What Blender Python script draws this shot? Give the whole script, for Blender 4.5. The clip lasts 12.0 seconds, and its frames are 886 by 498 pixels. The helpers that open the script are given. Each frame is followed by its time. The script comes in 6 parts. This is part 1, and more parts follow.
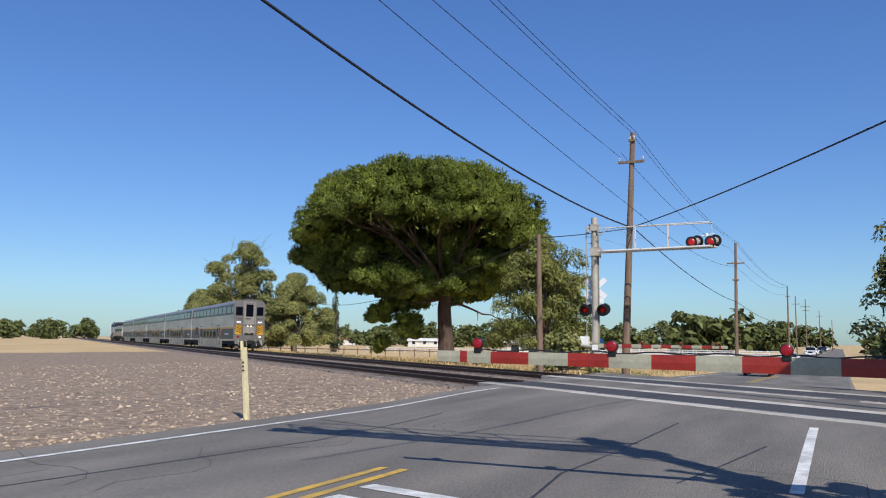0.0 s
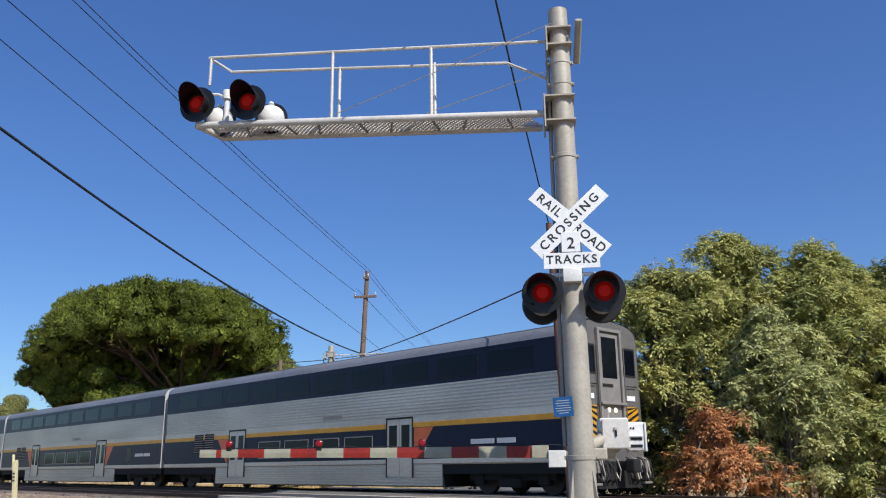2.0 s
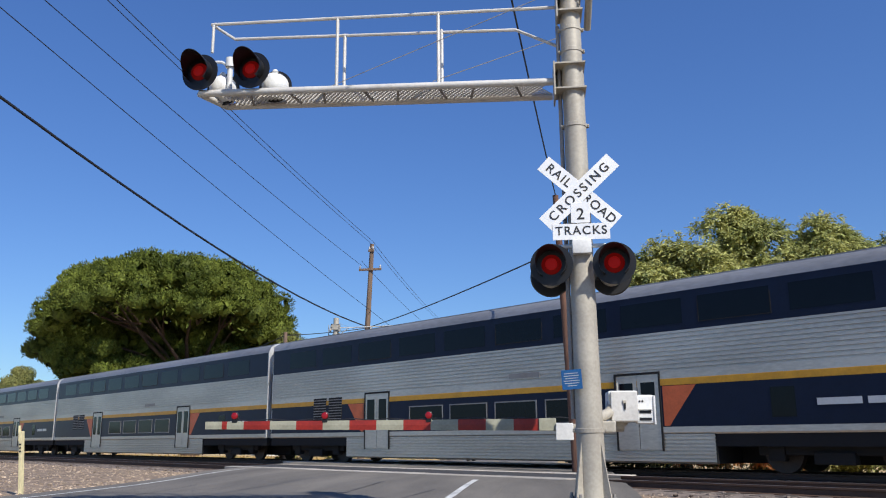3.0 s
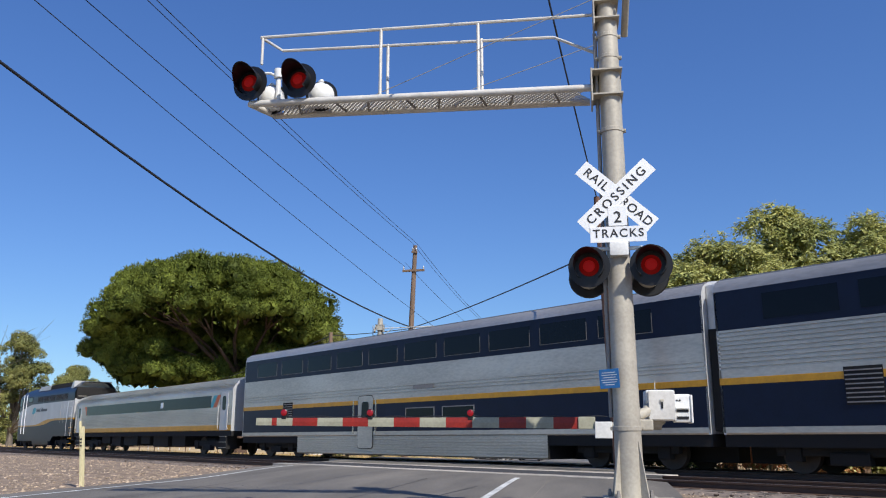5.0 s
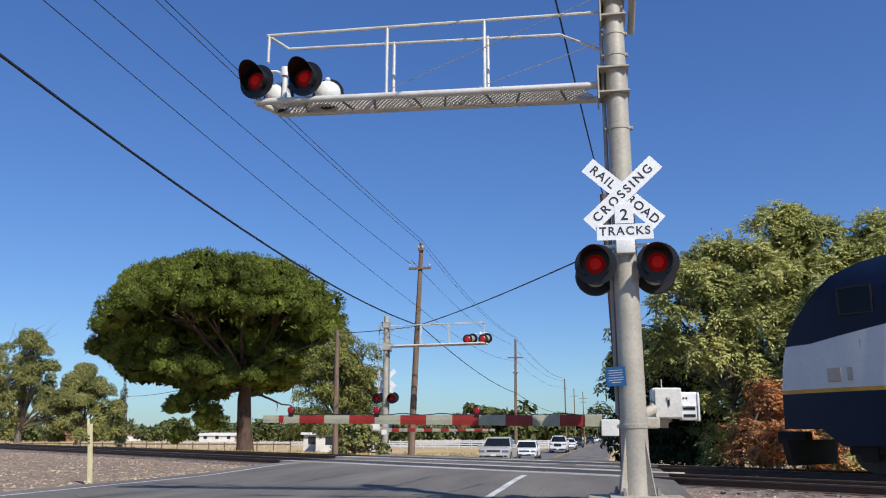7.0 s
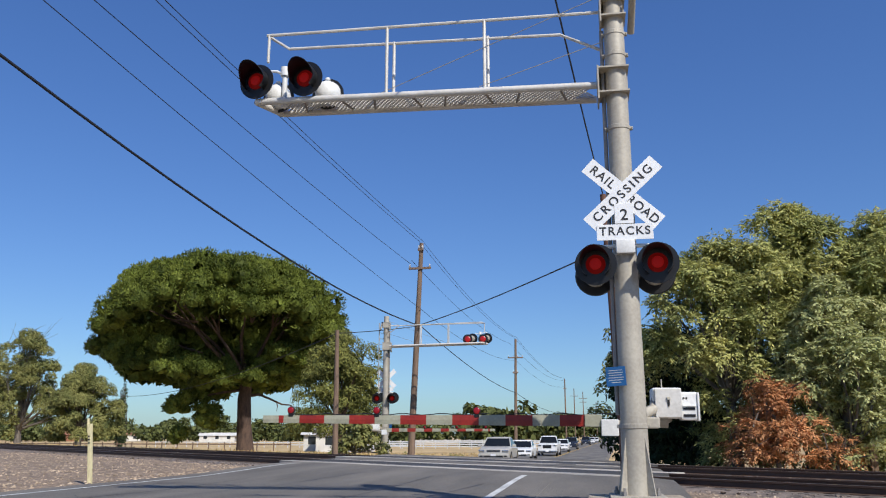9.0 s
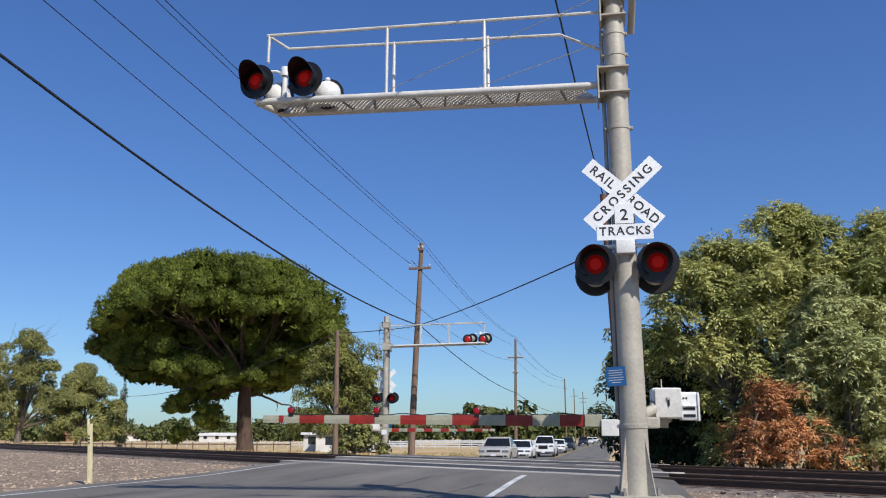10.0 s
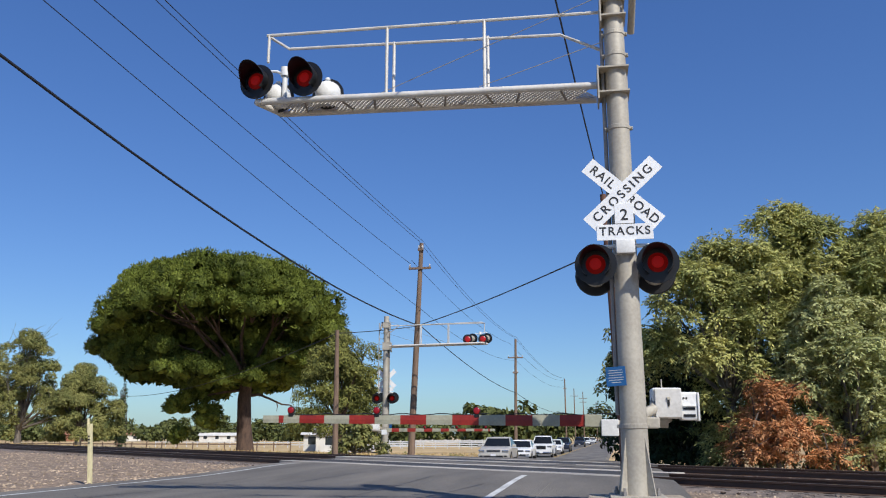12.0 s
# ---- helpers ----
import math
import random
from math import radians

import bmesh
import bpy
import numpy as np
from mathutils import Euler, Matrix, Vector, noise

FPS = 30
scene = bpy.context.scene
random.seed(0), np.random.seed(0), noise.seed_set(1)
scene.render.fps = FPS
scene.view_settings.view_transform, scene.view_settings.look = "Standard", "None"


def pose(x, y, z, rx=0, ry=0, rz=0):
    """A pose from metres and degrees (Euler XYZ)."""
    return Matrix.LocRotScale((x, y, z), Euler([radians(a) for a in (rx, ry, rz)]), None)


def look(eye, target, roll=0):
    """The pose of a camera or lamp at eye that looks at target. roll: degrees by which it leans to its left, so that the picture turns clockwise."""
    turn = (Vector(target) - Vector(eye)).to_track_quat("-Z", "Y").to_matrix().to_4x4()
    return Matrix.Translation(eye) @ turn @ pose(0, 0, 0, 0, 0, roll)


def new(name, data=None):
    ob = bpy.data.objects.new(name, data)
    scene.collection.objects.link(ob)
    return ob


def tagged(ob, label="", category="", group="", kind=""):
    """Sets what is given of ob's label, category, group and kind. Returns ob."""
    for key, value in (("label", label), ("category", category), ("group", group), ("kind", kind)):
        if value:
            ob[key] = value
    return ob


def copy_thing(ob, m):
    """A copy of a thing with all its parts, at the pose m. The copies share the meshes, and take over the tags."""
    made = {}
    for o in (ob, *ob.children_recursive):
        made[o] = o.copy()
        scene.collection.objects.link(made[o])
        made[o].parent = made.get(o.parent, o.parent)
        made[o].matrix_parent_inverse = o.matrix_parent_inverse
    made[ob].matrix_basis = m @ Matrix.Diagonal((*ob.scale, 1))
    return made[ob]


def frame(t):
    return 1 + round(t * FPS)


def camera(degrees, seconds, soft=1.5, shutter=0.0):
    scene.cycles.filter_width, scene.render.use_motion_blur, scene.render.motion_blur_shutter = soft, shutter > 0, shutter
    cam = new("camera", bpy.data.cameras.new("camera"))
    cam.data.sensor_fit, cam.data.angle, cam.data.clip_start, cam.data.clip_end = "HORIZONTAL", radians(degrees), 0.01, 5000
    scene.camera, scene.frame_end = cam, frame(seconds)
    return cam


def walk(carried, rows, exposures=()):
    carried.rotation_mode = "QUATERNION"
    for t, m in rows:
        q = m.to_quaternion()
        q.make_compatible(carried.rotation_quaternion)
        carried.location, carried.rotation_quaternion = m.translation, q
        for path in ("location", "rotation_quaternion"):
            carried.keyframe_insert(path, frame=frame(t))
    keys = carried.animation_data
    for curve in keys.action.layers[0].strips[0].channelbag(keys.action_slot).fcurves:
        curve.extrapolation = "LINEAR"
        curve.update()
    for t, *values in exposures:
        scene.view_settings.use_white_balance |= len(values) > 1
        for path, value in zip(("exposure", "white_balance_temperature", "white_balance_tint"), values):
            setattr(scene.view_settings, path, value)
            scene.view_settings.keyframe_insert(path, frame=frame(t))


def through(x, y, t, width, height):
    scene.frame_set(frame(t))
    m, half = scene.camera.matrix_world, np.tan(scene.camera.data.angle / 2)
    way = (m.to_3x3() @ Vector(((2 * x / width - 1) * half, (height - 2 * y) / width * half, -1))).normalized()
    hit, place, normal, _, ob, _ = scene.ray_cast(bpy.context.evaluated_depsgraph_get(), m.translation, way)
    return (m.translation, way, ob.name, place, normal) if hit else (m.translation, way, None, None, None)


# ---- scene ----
# ---------- camera ----------
cam = camera(57.13, 12.0, soft=1.1)
PATH = [
    (0.0, -1.67, 4.50, 1.27, 96.37, -0.69, 25.96),
    (0.5, -0.91, 2.50, 1.17, 96.85, -0.03, 17.30),
    (1.0, -0.50, 1.20, 1.00, 99.15, 0.32, 10.10),
    (1.5, -0.07, 0.27, 0.88, 102.09, 0.63, 7.63),
    (2.0, -0.03, 0.19, 0.89, 104.88, 0.69, 8.27),
    (2.5, -0.07, 0.32, 0.89, 103.81, 0.43, 8.56),
    (3.0, -0.09, 0.35, 0.90, 103.01, 0.52, 8.55),
    (3.5, 0.00, 0.06, 0.85, 104.14, 0.48, 9.76),
    (4.5, 0.00, 0.02, 0.85, 103.40, 0.20, 11.00),
    (5.5, 0.00, 0.00, 0.85, 102.95, 0.00, 11.92),
    (6.0, 0.00, 0.00, 0.85, 102.95, 0.00, 11.93),
    (7.0, 0.00, 0.00, 0.85, 102.90, 0.00, 12.00),
    (9.0, 0.00, 0.00, 0.85, 102.90, 0.00, 12.00),
    (12.0, 0.00, 0.00, 0.85, 102.90, 0.00, 12.00),
]
walk(cam, [(t, pose(x, y, z, rx, ry, rz)) for t, x, y, z, rx, ry, rz in PATH],
     exposures=[(0, 0.0), (2, 0.0), (3.5, 0.07), (6, 0.04), (7.2, -0.05), (9, -0.07), (12, -0.07)])

# ---------- light ----------
SUN = Vector((0.71, -0.73, 1.0)).normalized()
world = bpy.data.worlds.new("sky")
scene.world = world
world.use_nodes = True
wn = world.node_tree
sky = wn.nodes.new("ShaderNodeTexSky")
sky.sky_type, sky.sun_disc = "NISHITA", False
sky.sun_elevation, sky.sun_rotation = math.asin(SUN.z), math.atan2(SUN.x, SUN.y)
sky.air_density, sky.dust_density, sky.ozone_density = 1.0, 0.5, 1.6
even = wn.nodes.new("ShaderNodeGamma")
even.inputs[1].default_value = 0.80
deep = wn.nodes.new("ShaderNodeHueSaturation")
deep.inputs["Hue"].default_value, deep.inputs["Saturation"].default_value = 0.512, 1.27
tint = wn.nodes.new("ShaderNodeMix")
tint.data_type, tint.blend_type = "RGBA", "MULTIPLY"
tint.inputs[0].default_value, tint.inputs[7].default_value = 1.0, (0.635, 0.885, 1.20, 1)
wn.links.new(sky.outputs[0], even.inputs[0])
wn.links.new(even.outputs[0], deep.inputs["Color"])
wn.links.new(deep.outputs[0], tint.inputs[6])
wn.links.new(tint.outputs[2], wn.nodes["Background"].inputs[0])
wn.nodes["Background"].inputs[1].default_value = 0.15
lamp = bpy.data.lights.new("sun", "SUN")
lamp.energy, lamp.angle, lamp.color = 5.0, radians(0.53), (1.0, 0.95, 0.87)
sun = new("sun", lamp)
sun.matrix_world = look(SUN * 50, (0, 0, 0))
scene.view_settings.exposure = 0.0


# ---------- materials ----------
def mat(name, color, rough=0.6, metal=0.0, dark=None, scale=4.0, bump=0.0, fine=60.0, amount=0.5, vary=0.0, emit=None,
        stretch=(1, 1, 1), island=0.0, spec=0.5, glow=1.0):
    m = bpy.data.materials.new(name)
    m.use_nodes = True
    t = m.node_tree
    b = t.nodes["Principled BSDF"]
    b.inputs["Roughness"].default_value, b.inputs["Metallic"].default_value = rough, metal
    b.inputs["Specular IOR Level"].default_value = spec
    N, L = t.nodes.new, t.links.new
    co, mp = N("ShaderNodeTexCoord"), N("ShaderNodeMapping")
    mp.inputs["Scale"].default_value = stretch
    L(co.outputs["Object"], mp.inputs[0])
    big, small = N("ShaderNodeTexNoise"), N("ShaderNodeTexNoise")
    for n, sc in ((big, scale), (small, fine)):
        n.inputs["Scale"].default_value, n.inputs["Detail"].default_value = sc, 6
        L(mp.outputs[0], n.inputs[0])
    add = N("ShaderNodeMix")
    add.inputs[0].default_value = 0.4
    L(big.outputs[0], add.inputs[2]), L(small.outputs[0], add.inputs[3])
    ramp = N("ShaderNodeValToRGB")
    d = dark or tuple(c * (1 - 0.45 * amount) for c in color)
    ramp.color_ramp.elements[0].position, ramp.color_ramp.elements[1].position = 0.38, 0.62
    ramp.color_ramp.elements[0].color, ramp.color_ramp.elements[1].color = (*d, 1), (*color, 1)
    L(add.outputs[0], ramp.inputs[0])
    out = ramp.outputs[0]
    if vary or island:
        hs = N("ShaderNodeHueSaturation")
        mr = N("ShaderNodeMapRange")
        mr.inputs[3].default_value, mr.inputs[4].default_value = 1 - (vary or island), 1 + (vary or island)
        src = N("ShaderNodeObjectInfo").outputs["Random"] if vary else N("ShaderNodeNewGeometry").outputs["Random Per Island"]
        L(src, mr.inputs[0]), L(mr.outputs[0], hs.inputs["Value"]), L(out, hs.inputs["Color"])
        out = hs.outputs[0]
    L(out, b.inputs["Base Color"])
    if bump:
        bn = N("ShaderNodeBump")
        bn.inputs["Strength"].default_value, bn.inputs["Distance"].default_value = bump, 0.02
        L(small.outputs[0], bn.inputs["Height"]), L(bn.outputs[0], b.inputs["Normal"])
    if emit:
        b.inputs["Emission Color"].default_value, b.inputs["Emission Strength"].default_value = (*emit, 1), glow
    return m


def leaf_mat(name, light, dark, through=0.25, rough=0.55):
    m = mat(name, light, rough, dark=dark, scale=0.5, fine=3.0, island=0.35, spec=0.08)
    t = m.node_tree
    b, o = t.nodes["Principled BSDF"], t.nodes["Material Output"]
    tr, mx = t.nodes.new("ShaderNodeBsdfTranslucent"), t.nodes.new("ShaderNodeMixShader")
    mx.inputs[0].default_value = through
    t.links.new(b.inputs["Base Color"].links[0].from_socket, tr.inputs[0])
    t.links.new(b.outputs[0], mx.inputs[1]), t.links.new(tr.outputs[0], mx.inputs[2]), t.links.new(mx.outputs[0], o.inputs[0])
    return m


M = dict(
    asphalt=mat("asphalt", (0.20, 0.180, 0.152), 0.85, dark=(0.098, 0.090, 0.079), scale=0.8, fine=55, bump=0.7, stretch=(1, 0.22, 1)),
    asphalt_patch=mat("asphalt_patch", (0.055, 0.055, 0.058), 0.85, scale=1.2, fine=60, bump=0.5),
    tar=mat("tar", (0.03, 0.03, 0.032), 0.6, scale=3, fine=40),
    line_white=mat("line_white", (0.72, 0.72, 0.69), 0.7, dark=(0.38, 0.38, 0.37), scale=5, fine=60, bump=0.2),
    line_yellow=mat("line_yellow", (0.62, 0.38, 0.05), 0.7, dark=(0.32, 0.22, 0.07), scale=4, fine=60, bump=0.2),
    soil=mat("soil", (0.56, 0.40, 0.19), 0.95, dark=(0.38, 0.27, 0.135), scale=0.12, fine=3.0, bump=0.5),
    gravel=mat("gravel", (0.34, 0.25, 0.175), 0.95, dark=(0.13, 0.095, 0.068), scale=5.0, fine=22, bump=1.0),
    stone=mat("stone", (0.41, 0.315, 0.225), 0.9, scale=6, fine=40, island=0.5, bump=0.3),
    ballast=mat("ballast", (0.27, 0.215, 0.175), 0.95, dark=(0.09, 0.07, 0.058), scale=4, fine=20, bump=1.0),
    sleeper=mat("sleeper", (0.10, 0.08, 0.065), 0.9, scale=3, fine=30, vary=0.3, bump=0.4),
    rail=mat("rail", (0.11, 0.065, 0.045), 0.7, metal=0.3, scale=4, fine=40),
    rail_top=mat("rail_top", (0.45, 0.42, 0.39), 0.35, metal=0.9, scale=4, fine=40),
    concrete=mat("concrete", (0.50, 0.46, 0.40), 0.9, dark=(0.32, 0.29, 0.25), scale=1.5, fine=25, vary=0.25, bump=0.3),
    footing=mat("footing", (0.43, 0.37, 0.29), 0.9, dark=(0.29, 0.24, 0.18), scale=3, fine=30, bump=0.4),
    galv=mat("galv", (0.45, 0.415, 0.345), 0.55, metal=0.1, dark=(0.33, 0.30, 0.25), scale=2.0, fine=25, bump=0.05),
    galv_light=mat("galv_light", (0.66, 0.64, 0.60), 0.5, metal=0.1, dark=(0.50, 0.48, 0.44), scale=2.0, fine=25),
    small_pine=leaf_mat("small_pine", (0.25, 0.25, 0.07), (0.07, 0.08, 0.022), 0.05),
    galv_dark=mat("galv_dark", (0.30, 0.28, 0.26), 0.55, metal=0.3, scale=3, fine=30),
    white_paint=mat("white_paint", (0.78, 0.78, 0.76), 0.45, dark=(0.62, 0.62, 0.60), scale=2.5, fine=30),
    sign_white=mat("sign_white", (0.82, 0.83, 0.84), 0.4, dark=(0.72, 0.73, 0.74), scale=3, fine=30),
    black=mat("black", (0.007, 0.007, 0.008), 0.45, scale=5, fine=40),
    letter=mat("letter", (0.02, 0.02, 0.022), 0.5),
    lens=mat("lens", (0.05, 0.002, 0.002), 0.5, emit=(1.0, 0.02, 0.015), glow=0.07, spec=0.1),
    bulb=mat("bulb", (0.25, 0.006, 0.006), 0.4, emit=(1.0, 0.025, 0.018), glow=0.115, spec=0.1),
    lens_far=mat("lens_far", (0.35, 0.01, 0.01), 0.3, emit=(1.0, 0.02, 0.02), glow=0.10),
    arm_white=mat("arm_white", (0.36, 0.35, 0.26), 0.5, dark=(0.27, 0.26, 0.19), scale=3, fine=30),
    arm_red=mat("arm_red", (0.31, 0.020, 0.010), 0.5, dark=(0.21, 0.013, 0.008), scale=3, fine=30),
    blue_sign=mat("blue_sign", (0.015, 0.11, 0.30), 0.4, scale=4, fine=30),
    post_paint=mat("post_paint", (0.80, 0.70, 0.40), 0.7, dark=(0.55, 0.48, 0.28), scale=5, fine=40, stretch=(1, 1, 0.3)),
    pole_wood=mat("pole_wood", (0.24, 0.16, 0.11), 0.9, dark=(0.12, 0.08, 0.055), scale=3, fine=30, stretch=(3, 3, 0.25), bump=0.4),
    pole_red=mat("pole_red", (0.17, 0.085, 0.055), 0.9, dark=(0.08, 0.04, 0.03), scale=3, fine=30, stretch=(3, 3, 0.25), bump=0.4),
    cable=mat("cable", (0.015, 0.016, 0.02), 0.6),
    ceramic=mat("ceramic", (0.55, 0.55, 0.56), 0.25),
    bark=mat("bark", (0.11, 0.068, 0.048), 0.95, dark=(0.04, 0.026, 0.02), scale=3, fine=14, stretch=(2, 2, 0.5), bump=1.0),
    bark_grey=mat("bark_grey", (0.20, 0.17, 0.14), 0.95, dark=(0.09, 0.075, 0.06), scale=3, fine=14, stretch=(2, 2, 0.5), bump=0.8),
    pine=leaf_mat("pine", (0.158, 0.188, 0.034), (0.046, 0.062, 0.012), 0.02),
    ash=leaf_mat("ash", (0.53, 0.505, 0.185), (0.26, 0.295, 0.105), 0.3),
    rust=leaf_mat("rust", (0.66, 0.345, 0.165), (0.44, 0.205, 0.09), 0.25),
    olive=leaf_mat("olive", (0.31, 0.30, 0.105), (0.13, 0.145, 0.05), 0.22),
    farm_leaf=leaf_mat("farm_leaf", (0.16, 0.175, 0.06), (0.06, 0.075, 0.028), 0.2),
    # the cypresses' own dark green; on the undergrowth it also stands for shade
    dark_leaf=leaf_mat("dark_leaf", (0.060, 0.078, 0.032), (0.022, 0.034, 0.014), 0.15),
    # the ash leaf colour made paler, as if sun fell on it
    ash_lit=leaf_mat("ash_lit", (0.56, 0.56, 0.265), (0.33, 0.36, 0.155), 0.3),
    straw=leaf_mat("straw", (0.58, 0.42, 0.19), (0.34, 0.24, 0.10), 0.2),
    steel=mat("steel", (0.59, 0.55, 0.49), 0.36, metal=0.65, dark=(0.42, 0.39, 0.35), scale=0.8, fine=20, stretch=(0.3, 1, 1)),
    steel_roof=mat("steel_roof", (0.30, 0.305, 0.32), 0.5, metal=0.4, dark=(0.21, 0.215, 0.225), scale=0.6, fine=12, stretch=(0.3, 1, 1)),
    silver=mat("silver", (0.60, 0.60, 0.60), 0.42, metal=0.3, dark=(0.51, 0.51, 0.51), scale=0.8, fine=15),
    cab_grey=mat("cab_grey", (0.17, 0.162, 0.155), 0.5, metal=0.2, dark=(0.12, 0.113, 0.108), scale=1.5, fine=12),
    navy=mat("navy", (0.006, 0.012, 0.034), 0.35, scale=2, fine=20, spec=0.2),
    cab_navy=mat("cab_navy", (0.05, 0.06, 0.085), 0.4, scale=3, fine=20),
    stripe=mat("stripe", (0.62, 0.31, 0.02), 0.4, scale=3, fine=20),
    teal=mat("teal", (0.03, 0.36, 0.46), 0.4, scale=3, fine=20),
    orange=mat("orange", (0.62, 0.13, 0.04), 0.4, scale=3, fine=20),
    train_glass=mat("train_glass", (0.004, 0.006, 0.011), 0.10, scale=2, fine=20, spec=0.18),
    under=mat("under", (0.011, 0.010, 0.010), 0.85, scale=3, fine=20),
    wheel=mat("wheel", (0.07, 0.055, 0.045), 0.6, metal=0.4, scale=5, fine=30),
    rubber=mat("rubber", (0.02, 0.02, 0.021), 0.8, scale=5, fine=40),
    headlight=mat("headlight", (0.8, 0.8, 0.75), 0.15, emit=(1.0, 0.85, 0.55), glow=1.0),
    red_light=mat("red_light", (0.16, 0.006, 0.010), 0.15, emit=(1.0, 0.015, 0.03), glow=0.13),
    car_silver=mat("car_silver", (0.56, 0.53, 0.48), 0.3, metal=0.2, scale=1, fine=20),
    car_white=mat("car_white", (0.80, 0.80, 0.79), 0.25, scale=1, fine=20),
    car_dark=mat("car_dark", (0.03, 0.035, 0.05), 0.25, metal=0.2, scale=1, fine=20),
    car_glass=mat("car_glass", (0.012, 0.014, 0.016), 0.1, spec=0.3),
    chrome=mat("chrome", (0.6, 0.6, 0.6), 0.15, metal=0.9),
    fence=mat("fence", (0.80, 0.80, 0.78), 0.5, scale=3, fine=20),
    wall_white=mat("wall_white", (0.70, 0.68, 0.63), 0.8, scale=1, fine=12),
    roof_grey=mat("roof_grey", (0.22, 0.21, 0.20), 0.85, scale=1, fine=8),
    roof_red=mat("roof_red", (0.34, 0.15, 0.09), 0.85, scale=1, fine=8),
    window_dark=mat("window_dark", (0.03, 0.035, 0.04), 0.15),
)


# ---------- helpers for shapes ----------
def mesh_ob(name, data_or_bm, material, parent=None, label=""):
    if isinstance(data_or_bm, bmesh.types.BMesh):
        me = bpy.data.meshes.new(name)
        bmesh.ops.recalc_face_normals(data_or_bm, faces=data_or_bm.faces)
        data_or_bm.to_mesh(me)
        data_or_bm.free()
    else:
        me = data_or_bm
    if material and not me.materials:
        me.materials.append(M[material] if isinstance(material, str) else material)
    ob = new(name, me)
    if parent:
        ob.parent = parent
    if label:
        ob["label"] = label
    return ob


def part(name, bm, material, parent, label=""):
    return mesh_ob(name, bm, material, parent, label)


def thing(name, m, label, category, group="", kind=""):
    ob = new(name)
    ob.matrix_basis = m
    return tagged(ob, label, category, group, kind)


def smooth(ob, angle=40):
    me = ob.data
    me.polygons.foreach_set("use_smooth", [True] * len(me.polygons))
    me.set_sharp_from_angle(angle=radians(angle))
    return ob


def add_box(bm, x0, x1, y0, y1, z0, z1, bevel=0.0, m=None):
    r = bmesh.ops.create_cube(bm, size=1, matrix=Matrix.LocRotScale(((x0 + x1) / 2, (y0 + y1) / 2, (z0 + z1) / 2), None, (abs(x1 - x0), abs(y1 - y0), abs(z1 - z0))))
    v = r["verts"]
    if bevel:
        e = list({e for w in v for e in w.link_edges})
        o = bmesh.ops.bevel(bm, geom=e, offset=bevel, segments=2, affect="EDGES", profile=0.6)
        v = list({w for f in o["faces"] for w in f.verts} | {w for w in v if w.is_valid})
    if m is not None:
        bmesh.ops.transform(bm, matrix=m, verts=[w for w in v if w.is_valid])
    return bm


def box(x0, x1, y0, y1, z0, z1, bevel=0.0):
    return add_box(bmesh.new(), x0, x1, y0, y1, z0, z1, bevel)


def add_tube(bm, pts, radii, seg=10, caps=True):
    pts = [Vector(p) for p in pts]
    if not hasattr(radii, "__len__"):
        radii = [radii] * len(pts)
    rings = []
    up = None
    for i, p in enumerate(pts):
        t = (pts[min(i + 1, len(pts) - 1)] - pts[max(i - 1, 0)]).normalized()
        if up is None:
            up = t.orthogonal().normalized()
        up = (up - t * up.dot(t)).normalized()
        side = t.cross(up)
        rings.append([bm.verts.new(p + (up * math.cos(a) + side * math.sin(a)) * radii[i]) for a in [2 * math.pi * k / seg for k in range(seg)]])
    for a, b in zip(rings, rings[1:]):
        for k in range(seg):
            bm.faces.new((a[k], a[(k + 1) % seg], b[(k + 1) % seg], b[k]))
    if caps:
        bm.faces.new(rings[0][::-1])
        bm.faces.new(rings[-1])
    return bm


def tube(pts, radii, seg=10):
    return add_tube(bmesh.new(), pts, radii, seg)


def lathe(profile, seg=24, m=None):
    """profile: (radius, height) pairs, turned round z."""
    bm = bmesh.new()
    rings = []
    for r, z in profile:
        rings.append([bm.verts.new((r * math.cos(2 * math.pi * k / seg), r * math.sin(2 * math.pi * k / seg), z)) for k in range(seg)])
    for a, b in zip(rings, rings[1:]):
        for k in range(seg):
            bm.faces.new((a[k], a[(k + 1) % seg], b[(k + 1) % seg], b[k]))
    bm.faces.new(rings[0][::-1])
    bm.faces.new(rings[-1])
    if m is not None:
        bmesh.ops.transform(bm, matrix=m, verts=bm.verts)
    return bm


def extrude_poly(pts, depth, m=None):
    """A flat outline in x, y, given thickness along z."""
    bm = bmesh.new()
    a = [bm.verts.new((x, y, 0)) for x, y in pts]
    b = [bm.verts.new((x, y, depth)) for x, y in pts]
    bm.faces.new(a[::-1])
    bm.faces.new(b)
    n = len(pts)
    for k in range(n):
        bm.faces.new((a[k], a[(k + 1) % n], b[(k + 1) % n], b[k]))
    if m is not None:
        bmesh.ops.transform(bm, matrix=m, verts=bm.verts)
    return bm


def quads(name, verts, material, parent=None, per=4):
    """One mesh of separate faces; verts has shape (n, per, 3)."""
    n = len(verts)
    me = bpy.data.meshes.new(name)
    me.vertices.add(n * per)
    me.vertices.foreach_set("co", np.asarray(verts, np.float32).ravel())
    me.loops.add(n * per)
    me.loops.foreach_set("vertex_index", np.arange(n * per, dtype=np.int32))
    me.polygons.add(n)
    me.polygons.foreach_set("loop_start", np.arange(0, n * per, per, dtype=np.int32))
    me.update(calc_edges=True)
    return mesh_ob(name, me, material, parent)


